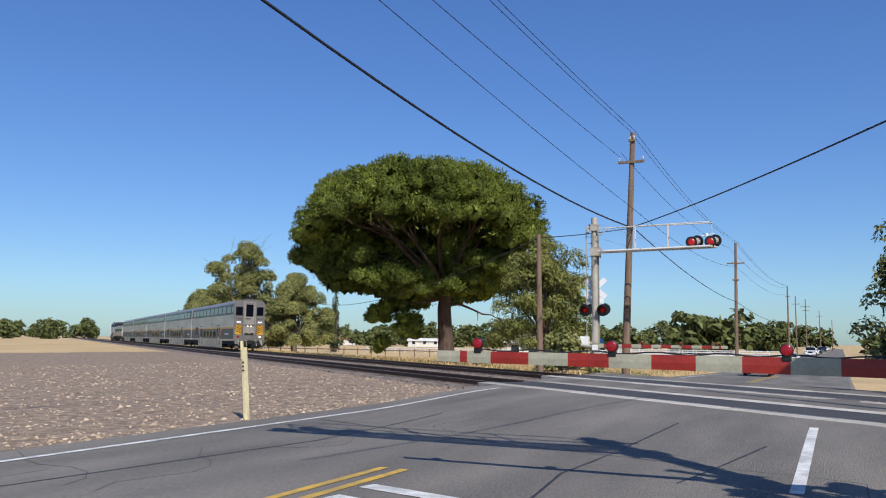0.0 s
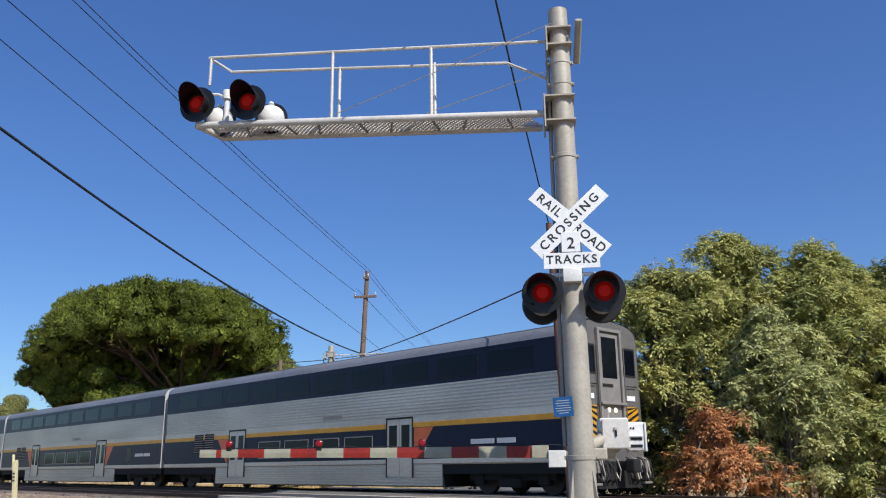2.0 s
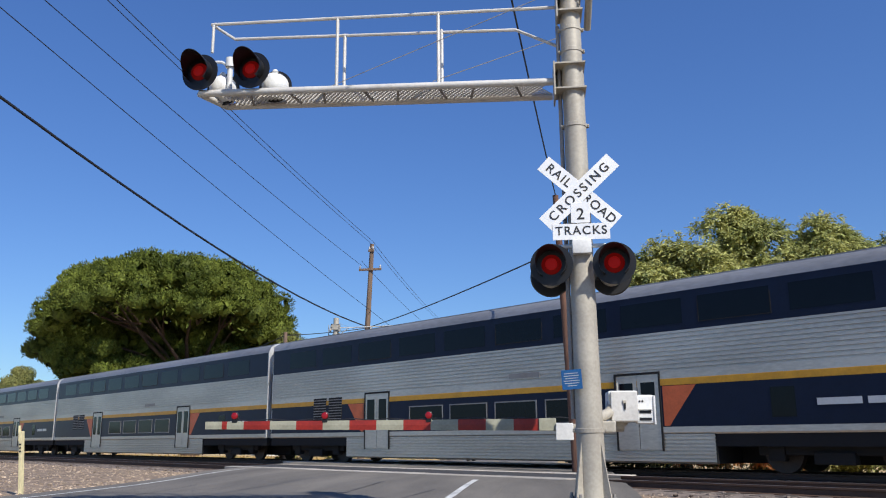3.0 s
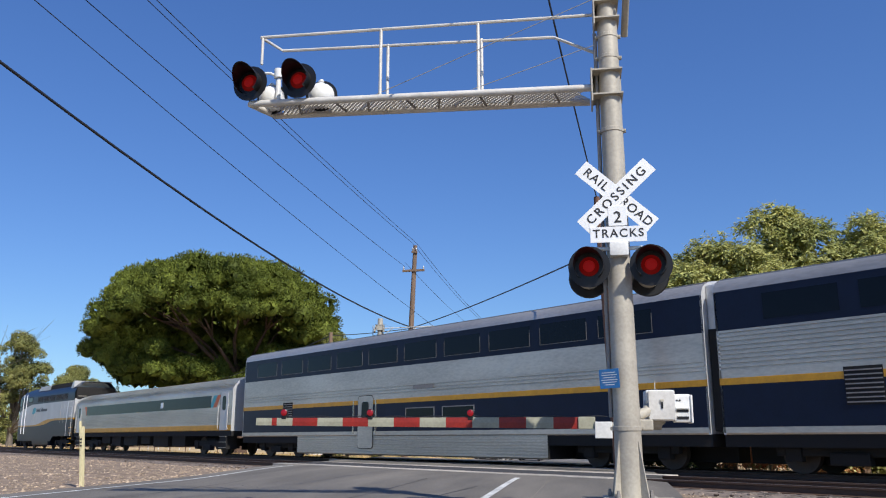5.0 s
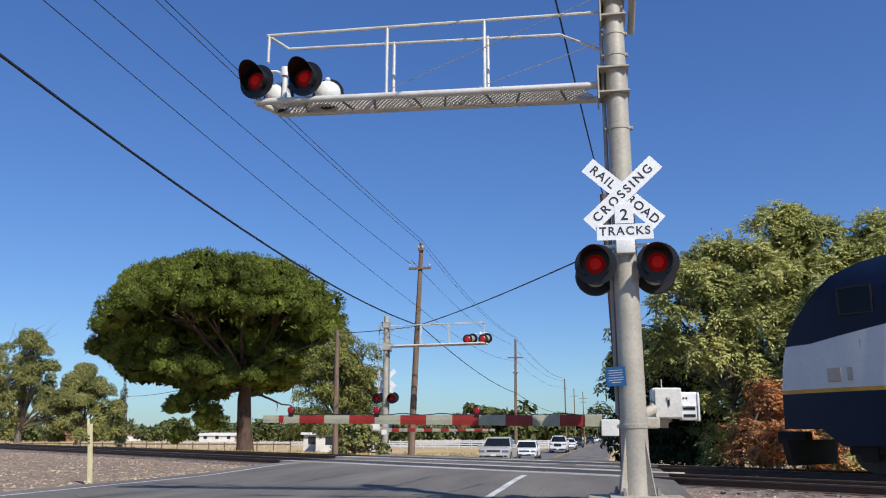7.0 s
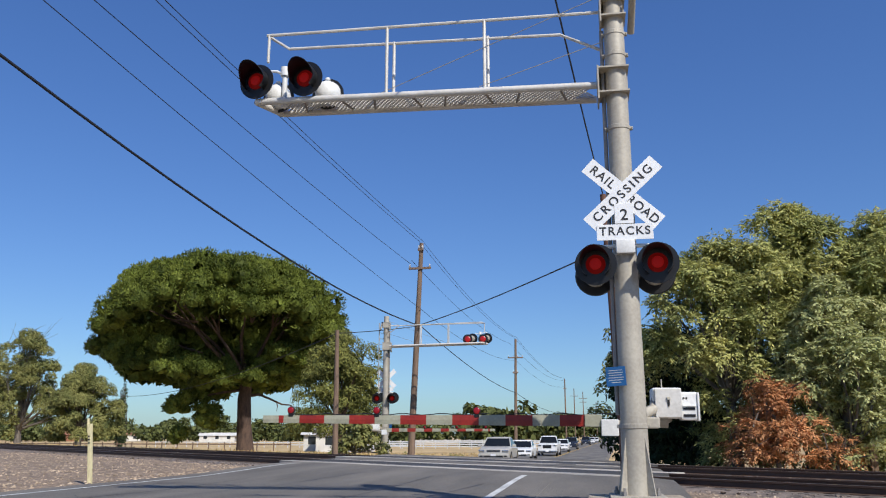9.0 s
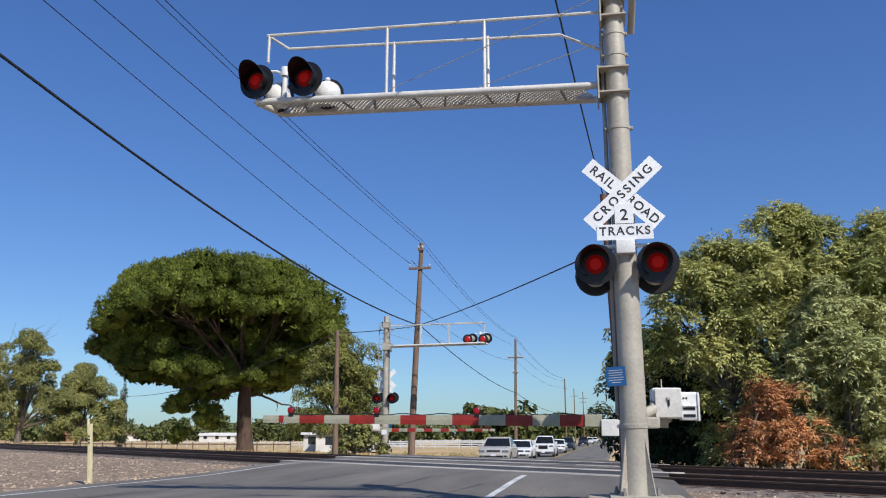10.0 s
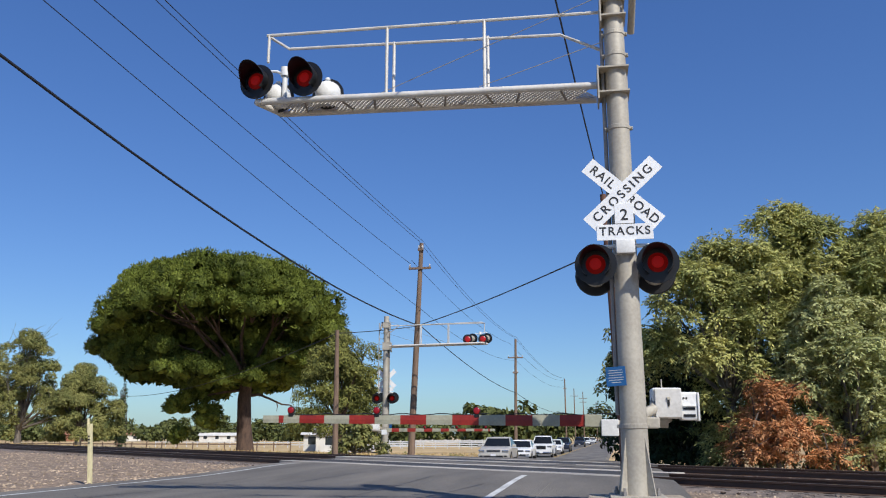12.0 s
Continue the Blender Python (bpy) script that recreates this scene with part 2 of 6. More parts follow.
def words(name, text, size, m, material, parent, spread=1.0, depth=0.002):
    cu = bpy.data.curves.new(name, "FONT")
    cu.body, cu.size, cu.align_x, cu.align_y, cu.extrude, cu.offset = text, size, "CENTER", "CENTER", depth, size * 0.011
    cu.space_character = spread
    tmp = bpy.data.objects.new(name, cu)
    scene.collection.objects.link(tmp)
    dg = bpy.context.evaluated_depsgraph_get()
    me = bpy.data.meshes.new_from_object(tmp.evaluated_get(dg))
    bpy.data.objects.remove(tmp)
    me.transform(m)
    me.materials.clear()
    return mesh_ob(name, me, material, parent)


rng = np.random.default_rng(7)


# ---------- ground, road and tracks ----------
ALONG, ACROSS = Vector((-0.7856, 0.6187, 0)), Vector((0.6187, 0.7856, 0))   # the railway's line, and square to it
FAR_D, NEAR_D = 20.3, 15.7


def track(d, s=0.0, z=0.0):
    p = ACROSS * d + ALONG * s
    return pose(p.x, p.y, z, 0, 0, -38.23)


def fade(v, a, b):
    k = min(max((v - a) / (b - a), 0), 1)
    return k * k * (3 - 2 * k)


def road_z(x, y):
    d = 0.6187 * x + 0.7856 * y
    return -0.125 + 0.118 * fade(d, 8.0, 13.2) - 0.68 * fade(d, 22.8, 32) - 0.45 * fade(d, 30, 56)


def ground_z(x, y):
    d = 0.6187 * x + 0.7856 * y
    return -0.24 - 0.60 * fade(d, 23.6, 33) - 0.48 * fade(d, 30, 56)


def sheet(name, xs, ys, zf, material, label="", kind="structure", depth=0.0):
    bm = bmesh.new()
    g = [[bm.verts.new((x, y, zf(x, y))) for x in xs] for y in ys]
    for j in range(len(ys) - 1):
        for i in range(len(xs) - 1):
            bm.faces.new((g[j][i], g[j][i + 1], g[j + 1][i + 1], g[j + 1][i]))
    ob = mesh_ob(name, bm, material)
    return smooth(tagged(ob, label, name.split("_")[0], "", kind), 60)


# the ground: one sheet of strips along the railway, out to the horizon
bm = bmesh.new()
rows = []
for d in [-3500, -200, -40, 0, 10, 20] + [22 + 1.0 * i for i in range(40)] + [100, 250, 800, 3500]:
    rows.append([bm.verts.new(ACROSS * d + ALONG * s + Vector((0, 0, ground_z(*(ACROSS * d).xy)))) for s in (-3500, -300, -60, -20, 20, 60, 150, 400, 3500)])
for a, b in zip(rows, rows[1:]):
    for k in range(8):
        bm.faces.new((a[k], a[k + 1], b[k + 1], b[k]))
smooth(tagged(mesh_ob("ground", bm, "soil"), "flat dry straw-coloured farmland soil", "ground", kind="structure"), 60)

RL, RR = -10.75, 0.9
ys = [-30 + 1.0 * i for i in range(100)] + [70 + 10 * i for i in range(44)]
sheet("road", [RL + (-1.35 - RL) * i / 12 for i in range(13)], ys, lambda x, y: road_z(x, y), "asphalt", "worn grey two-lane asphalt road over a level crossing")
# a skirt closes the road's two sides down to the soil
for name, x in (("road_edge_left", RL), ("road_edge_right", -1.35)):
    bm = bmesh.new()
    prev = None
    for y in ys:
        a, b = bm.verts.new((x, y, road_z(x, y))), bm.verts.new((x + (-0.25 if x < -5 else 0.25), y, ground_z(x, y) - 0.02))
        if prev:
            bm.faces.new((prev[0], a, b, prev[1]))
        prev = (a, b)
    tagged(mesh_ob(name, bm, "asphalt"), "broken sloping edge of the asphalt", "road", kind="structure")

bumps = lambda x, y: 0.035 * noise.noise((x * 0.7, y * 0.7, 0)) + 0.02 * noise.noise((x * 2.3, y * 2.3, 5))


def verge_z(x, y):
    d = 0.6187 * x + 0.7856 * y
    return -0.155 + bumps(x, y) - 0.05 * min(max((d - 11.5) / 2, 0), 1)


def verge(name, x0, x1, y0, label):
    """Loose gravel between the road and the nearer track."""
    bm = bmesh.new()
    n, k = max(4, int((x1 - x0) / 0.5)), 60
    rows = []
    for i in range(n + 1):
        x = x0 + (x1 - x0) * i / n
        top = (13.9 - 0.6187 * x) / 0.7856
        rows.append([bm.verts.new((x, y0 + (top - y0) * j / k, verge_z(x, y0 + (top - y0) * j / k))) for j in range(k + 1)])
    for a, b in zip(rows, rows[1:]):
        for j in range(k):
            bm.faces.new((a[j], b[j], b[j + 1], a[j + 1]))
    return smooth(tagged(mesh_ob(name, bm, "gravel"), label, "gravel", kind="structure"), 60)


verge("gravel_west", -60, RL - 0.12, -12, "brown crushed gravel bank beside the tracks")
verge("gravel_east", -1.25, 16, -12, "dirt and gravel shoulder round the signal mast")


def strip(name, pts, width, material, label, lift=0.006, broken=0.0):
    """A painted line along pts on the road, in pieces where the paint has worn."""
    bm = bmesh.new()
    r = random.Random(len(name) + int(abs(pts[0][0]) * 10))
    for (x0, y0), (x1, y1) in zip(pts, pts[1:]):
        v = Vector((x1 - x0, y1 - y0, 0))
        n = max(1, int(v.length / 0.3))
        sq = Vector((-v.y, v.x, 0)).normalized() * width / 2
        for i in range(n):
            if r.random() < broken:
                continue
            j0, j1 = 1 - r.random() * broken, 1 - r.random() * broken
            a, b = Vector((x0, y0, 0)) + v * (i / n), Vector((x0, y0, 0)) + v * ((i + 1) / n)
            q = [a - sq * j0, b - sq * j0, b + sq * j1, a + sq * j1]
            bm.faces.new([bm.verts.new((p.x, p.y, road_z(p.x, p.y) + lift)) for p in q])
    return tagged(mesh_ob(name, bm, material), label, "road marking", kind="structure")


def at_d(x, d):
    return (d - 0.6187 * x) / 0.7856


strip("edge_line_left", [(-10.05, -30), (-10.05, at_d(-10.05, 13.6))], 0.11, "line_white", "worn white edge line", broken=0.004)
strip("edge_line_right", [(-2.1, 12.0), (-2.1, at_d(-2.1, 13.2))], 0.13, "line_white", "white edge line", broken=0.004)
strip("edge_line_near", [(-2.05, -30), (-2.1, 12.0)], 0.13, "line_white", "flaking white edge line", broken=0.2)
strip("edge_line_far", [(-10.05, at_d(-10.05, 24)), (-10.05, 400)], 0.11, "line_white", "worn white edge line", broken=0.05)
for dx in (-0.13, 0.13):
    strip("centre_line", [(-6.08 + dx, -30), (-6.08 + dx, 12.4)], 0.11, "line_yellow", "worn double yellow centre line", broken=0.06)
    strip("centre_line_far", [(-6.08 + dx, 46), (-6.08 + dx, 400)], 0.11, "line_yellow", "worn double yellow centre line", broken=0.06)
strip("stop_line", [(-5.8, 11.35), (-2.2, 10.55)], 0.22, "line_white", "worn white stop line", broken=0.004)
strip("stop_line_second", [(-5.8, 10.75), (-2.2, 9.95)], 0.20, "line_white", "worn white stop line", broken=0.004)
for pts in ([(-8.9, 8), (-8.2, 14), (-8.5, 18.5)], [(-4.0, 10), (-4.4, 13), (-4.1, 18.3)], [(-9.9, 16.5), (-6.5, 15.2), (-3, 14.2)], [(-3.2, 13), (-2.6, 16)]):
    strip("tar_seam", pts, 0.03, "tar", "thin dark tar seam in the asphalt", 0.004)

crack = random.Random(4)
for k in range(9):
    x, y = -9.5 + 7.2 * crack.random(), 9 + 9 * crack.random()
    pts, a = [], crack.random() * 6.28
    for _ in range(9):
        pts.append((x, y))
        a += crack.uniform(-0.7, 0.7)
        x, y = min(max(x + 0.42 * math.cos(a), -10.6), -1.5), y + 0.42 * math.sin(a)
    strip("crack", pts, 0.009, "asphalt_patch", "fine wandering crack in the asphalt", 0.003)

# ballast beds
for name, d in (("ballast_near", NEAR_D), ("ballast_far", FAR_D)):
    bm = bmesh.new()
    sec = [(-2.25, -0.26), (-1.7, -0.16), (1.7, -0.16), (2.25, -0.26)]
    ss = [-60 + 2 * i for i in range(120)] + [180 + 20 * i for i in range(22)]
    prev = None
    for s in ss:
        row = [bm.verts.new(track(d, s) @ Vector((0, y, z + 0.012 * noise.noise((s, y, d))))) for y, z in sec]
        if prev:
            for k in range(3):
                bm.faces.new((prev[k], prev[k + 1], row[k + 1], row[k]))
        prev = row
    tagged(mesh_ob(name, bm, "ballast"), "dark oily crushed-stone railway ballast", "ballast", kind="structure")


def rail_track(name, d):
    """Two rails on sleepers; the rails run on to both horizons."""
    root = thing(name, track(d), "rusty railway track on dark wooden sleepers", "railway track", "railway tracks")
    sec = [(-0.07, -0.165), (0.07, -0.165), (0.07, -0.15), (0.012, -0.13), (0.012, -0.045), (0.037, -0.035), (0.037, -0.004), (0.03, 0.0), (-0.03, 0.0), (-0.037, -0.004), (-0.037, -0.035), (-0.012, -0.045), (-0.012, -0.13), (-0.07, -0.15)]
    for y in (-0.755, 0.755):
        bm = bmesh.new()
        a = [bm.verts.new((80, y + u, z)) for u, z in sec]
        b = [bm.verts.new((-560, y + u, z)) for u, z in sec]
        for k in range(len(sec)):
            bm.faces.new((a[k], a[(k + 1) % 14], b[(k + 1) % 14], b[k]))
        r = part("rail", bm, "rail", root)
        r.data.materials.append(M["rail_top"])
        for f in r.data.polygons:
            if abs(f.center.z) < 0.001:
                f.material_index = 1
    return root


TRACKS = [rail_track("railway_track", NEAR_D), rail_track("railway_track", FAR_D)]


# ---------- the crossing signals ----------
def flasher(parent, x, y, z, yaw, name="signal_lamp", lens="lens", hood_len=0.36):
    """A round black backboard with a hooded red lens; looks along its own -y."""
    root = new(name)
    root.parent = parent
    root.matrix_basis = pose(x, y, z, 0, 0, yaw)
    turn = pose(0, 0, 0, 90)
    smooth(part("backboard", lathe([(0.05, -0.02), (0.255, -0.02), (0.27, 0.0), (0.27, 0.012), (0.16, 0.015)], 28, turn), "black", root))
    smooth(part("lens", lathe([(0.128, 0.02), (0.126, 0.03), (0.10, 0.05), (0.05, 0.06)], 24, turn), lens, root, "red round glass lens"))
    smooth(part("bulb", lathe([(0.078, 0.054), (0.07, 0.0640), (0.03, 0.069)], 16, turn), "bulb", root, "glowing red centre of the lens"))
    bm = bmesh.new()
    ring = []
    for k in range(25):
        a = radians(-50 + 280 * k / 24)
        ln = hood_len * (0.45 + 0.55 * max(0, math.sin(a)))
        ring.append([bm.verts.new((0.19 * math.cos(a) * f, -ln * g, 0.19 * math.sin(a) * f)) for f, g in ((1, 0), (1.02, 1), (0.98, 1), (0.96, 0))])
    for a, b in zip(ring, ring[1:]):
        for k in range(3):
            bm.faces.new((a[k], a[k + 1], b[k + 1], b[k]))
    smooth(part("hood", bm, "black", root, "black visor over the lens"))
    smooth(part("housing", lathe([(0.06, -0.17), (0.12, -0.15), (0.15, -0.08), (0.155, -0.02)], 20, turn), "galv", root))
    return root


def blade(parent, text, tilt, z, y):
    root = new("crossbuck_blade")
    root.parent = parent
    root.matrix_basis = pose(0, y, z, 0, -tilt, 0)
    part("board", box(-0.61, 0.61, -0.004, 0.004, -0.115, 0.115), "sign_white", root)
    for txt, cx, sp in text:
        words("lettering", txt, 0.165, pose(cx, -0.0065, 0, 90), "letter", root, sp)
    return root


def signal_mast(m, label):
    """A cantilever mast with walkway arm, crossbuck and flashers. Its front is -y, its arm runs to -x."""
    root = thing("crossing_signal", m, label, "signal mast", "crossing signals")
    bm = box(-0.6, 0.6, -0.55, 0.6, -0.62, -0.10, 0.03)
    part("foundation", bm, "footing", root, "weathered concrete footing")
    bm = box(-0.33, 0.33, -0.33, 0.33, -0.10, -0.065, 0.006)
    part("base_plate", bm, "galv", root)
    smooth(part("mast", lathe([(0.175, -0.065), (0.17, 0.4), (0.155, 2.6), (0.145, 5.0), (0.135, 6.95)], 28), "galv", root, "round galvanised steel mast"))
    for k in range(4):
        a = 45 + 90 * k
        fin = extrude_poly([(0.15, -0.065), (0.30, -0.065), (0.17, 0.62), (0.14, 0.62)], 0.014, pose(0, 0, 0, 0, 0, a) @ pose(0, 0.007, 0, 90))
        part("gusset", fin, "galv", root)
        b = lathe([(0.028, 0), (0.028, 0.05), (0.018, 0.052), (0.018, 0.09)], 6, pose(0.29 * math.cos(radians(a + 12)), 0.29 * math.sin(radians(a + 12)), -0.065))
        part("anchor_bolt", b, "galv_dark", root)
    for z, r in ((0.76, 0.172), (4.72, 0.150), (5.80, 0.143), (6.12, 0.142)):
        bm = lathe([(r, z - 0.03), (r + 0.006, z - 0.025), (r + 0.006, z + 0.025), (r, z + 0.03)], 28)
        for sx in (-1, 1):
            add_box(bm, sx * (r - 0.01), sx * (r + 0.035), -0.025, 0.025, z - 0.022, z + 0.022, 0.005)
            add_tube(bm, [(sx * (r + 0.022), -0.05, z), (sx * (r + 0.022), 0.05, z)], 0.009, 6)
        part("clamp_band", bm, "galv", root)
    smooth(part("conduit", tube([(-0.19, 0.02, 0.9), (-0.185, 0.02, 3.0), (-0.175, 0.02, 6.2)], 0.028, 10), "galv_dark", root))
    # bracket boxes where arm and stays meet the mast
    for name, z0, z1, w in (("arm_bracket", 5.20, 5.58, 0.26), ("top_bracket", 6.34, 6.62, 0.19)):
        bm = box(-w, 0.165, -0.19, 0.20, z0, z0 + 0.022)
        add_box(bm, -w, 0.165, -0.19, 0.20, z1 - 0.022, z1)
        add_box(bm, -w, -w + 0.02, -0.20, 0.21, z0 - 0.09, z1 + 0.012)
        add_box(bm, -w + 0.02, 0.165, 0.16, 0.185, z0, z1)
        part(name, bm, "galv", root, "welded steel bracket on the mast")
    smooth(part("top_roller", tube([(0.27, -0.24, 6.66), (0.25, 0.24, 6.25)], 0.05, 14), "galv", root))
    # the walkway arm
    L0, L1, yf, yb = -0.26, -5.22, -0.05, 0.45
    arm = new("walkway_arm")
    arm.parent = root
    for y, x1 in ((yf, L1), (yb, L1 + 0.22)):
        smooth(part("chord", tube([(L0, y, 5.36), (x1, y, 5.46)], 0.05, 14), "galv_light", arm))
    smooth(part("chord", tube([(L1, yf, 5.46), (L1 + 0.22, yb, 5.46)], 0.05, 12), "galv_light", arm))
    n = 9
    for i in range(1, n):
        x = L0 + (L1 + 0.2 - L0) * i / n
        z = 5.36 + 0.1 * i / n
        part("cross_bar", tube([(x, yf, z), (x - 0.10 * (-1) ** i, yb, z)], 0.018, 6), "galv_dark", arm)
    bm = bmesh.new()
    w, st = 0.011, 0.062
    x = L0
    while x > L1 + 0.1:
        for sgn in (-1, 1):
            xa, xb = x, x + sgn * 0.36
            z = 5.38 + 0.1 * (x - L0) / (L1 - L0)
            if L1 + 0.15 < xb < L0:
                q = [(xa - w, yf, z), (xa + w, yf, z), (xb + w, yb, z), (xb - w, yb, z)]
                lo = [bm.verts.new((px, py, pz)) for px, py, pz in q]
                hi = [bm.verts.new((px, py, pz + 0.02)) for px, py, pz in q]
                for k in range(4):
                    bm.faces.new((lo[k], lo[(k + 1) % 4], hi[(k + 1) % 4], hi[k]))
                bm.faces.new(lo[::-1])
                bm.faces.new(hi)
        x -= st
    tagged(part("grating", bm, "galv_light", arm, "open diamond-mesh walkway grating"), kind="stuff")
    # handrails
    zt = lambda x: 6.44 + 0.016 * -x
    hr = new("handrail")
    hr.parent = root
    part("top_rail", tube([(-0.2, yf, 6.46), (-5.10, yf, zt(-5.1))], 0.024, 8), "galv_light", hr)
    part("top_rail", tube([(-0.16, yb - 0.2, 6.02), (-0.75, yb - 0.04, 6.40), (-4.92, yb - 0.04, zt(-4.9)), (-5.10, yf, zt(-5.1))], 0.024, 8), "galv_light", hr)
    for x in (-1.82, -3.25):
        for y in (yf, yb - 0.04):
            part("rail_post", tube([(x, y, 5.38), (x, y, zt(x))], 0.024, 8), "galv_light", hr)
    part("rail_post", tube([(-5.07, yf, 6.08), (-5.07, yf, zt(-5.1))], 0.022, 8), "galv_light", hr)
    part("stay_cable", tube([(0.0, yf - 0.05, 6.75), (-3.35, yf, 5.46)], 0.006, 5), "galv_dark", root)
    part("stay_cable", tube([(-0.1, yf + 0.05, 6.05), (-1.9, yf, 5.46)], 0.006, 5), "galv_dark", root)
    # lamps at the arm's end
    smooth(part("lamp_pole", tube([(-4.86, 0.12, 5.42), (-4.86, 0.12, 6.00)], 0.04, 12), "white_paint", root))
    bm = tube([(-5.22, 0.10, 6.02), (-4.98, 0.10, 6.00), (-4.86, 0.12, 5.93), (-4.6, 0.10, 5.98)], 0.022, 8)
    add_tube(bm, [(-4.86, 0.12, 5.92), (-4.86, 0.12, 6.06)], 0.07, 12)
    smooth(part("cross_tube", bm, "white_paint", root))
    for x, z in ((-5.20, 5.75), (-4.45, 5.74)):
        flasher(root, x, -0.12, z, -6)
    for x in (-5.02, -4.24):
        r = new("rear_lamp")
        r.parent = root
        r.matrix_basis = pose(x, 0.30, 5.67)
        smooth(part("lamp_back", lathe([(0.03, -0.20), (0.10, -0.19), (0.16, -0.13), (0.195, -0.03), (0.2, 0.0)], 24, pose(0, 0, 0, -90)), "white_paint", r, "white domed back of a lamp"))
        smooth(part("backboard", lathe([(0.05, 0.0), (0.245, 0.0), (0.245, 0.015), (0.05, 0.02)], 24, pose(0, 0, 0, -90)), "black", r))
        smooth(part("lens", lathe([(0.15, 0.022), (0.148, 0.03), (0.11, 0.05), (0.05, 0.06)], 24, pose(0, 0, 0, -90)), "lens_far", r, "red round glass lens"))
        part("knob", lathe([(0.03, 0), (0.045, 0.02), (0.03, 0.05)], 10, pose(0, -0.03, 0.195)), "white_paint", r)
    # crossbuck
    zc = 3.75
    blade(root, [("RAIL", -0.345, 1.2), ("ROAD", 0.335, 1.12)], -43, zc, -0.185)
    blade(root, [("CROSSING", 0.0, 1.4)], 43, zc, -0.197)
    sg = new("track_count_sign")
    sg.parent = root
    part("board", box(-0.36, 0.36, -0.21, -0.203, zc - 0.63, zc - 0.42, 0.003), "sign_white", sg)
    part("board", box(-0.12, 0.12, -0.206, -0.199, zc - 0.41, zc - 0.14, 0.003), "sign_white", sg)
    words("lettering", "TRACKS", 0.155, pose(0, -0.2125, zc - 0.515, 90), "letter", sg, 1.2)
    words("lettering", "2", 0.21, pose(0, -0.2085, zc - 0.30, 90), "letter", sg)
    # flashers on the mast
    bm = tube([(-0.42, -0.10, 2.96), (-0.30, -0.10, 3.06), (0.30, -0.10, 3.06), (0.42, -0.10, 2.96)], 0.028, 10)
    add_box(bm, -0.12, 0.12, -0.24, -0.1, 2.94, 3.12, 0.015)
    smooth(part("lamp_bracket", bm, "white_paint", root))
    for sx in (-1, 1):
        flasher(root, sx * 0.39, -0.22, 2.80, -6)
        flasher(root, sx * 0.39, 0.26, 2.74, 180)
    # blue notice
    sg = new("notice")
    sg.parent = root
    sg.matrix_basis = pose(-0.20, -0.19, 1.37, 0, -3, -14)
    part("board", box(-0.125, 0.125, -0.004, 0.004, -0.12, 0.12, 0.004), "blue_sign", sg, "blue notice plate with white writing")
    for i, w in enumerate((0.085, 0.095, 0.08, 0.10, 0.09, 0.06)):
        part("text_bar", box(-w, w, -0.0065, -0.0045, 0.075 - 0.03 * i - 0.0035, 0.075 - 0.03 * i + 0.0035), "galv_light", sg)
    return root


MAST = signal_mast(pose(0.17, 10.72, 0.2, 0, 0, 2.5), "tall galvanised crossing signal mast with cantilever arm and crossbuck")


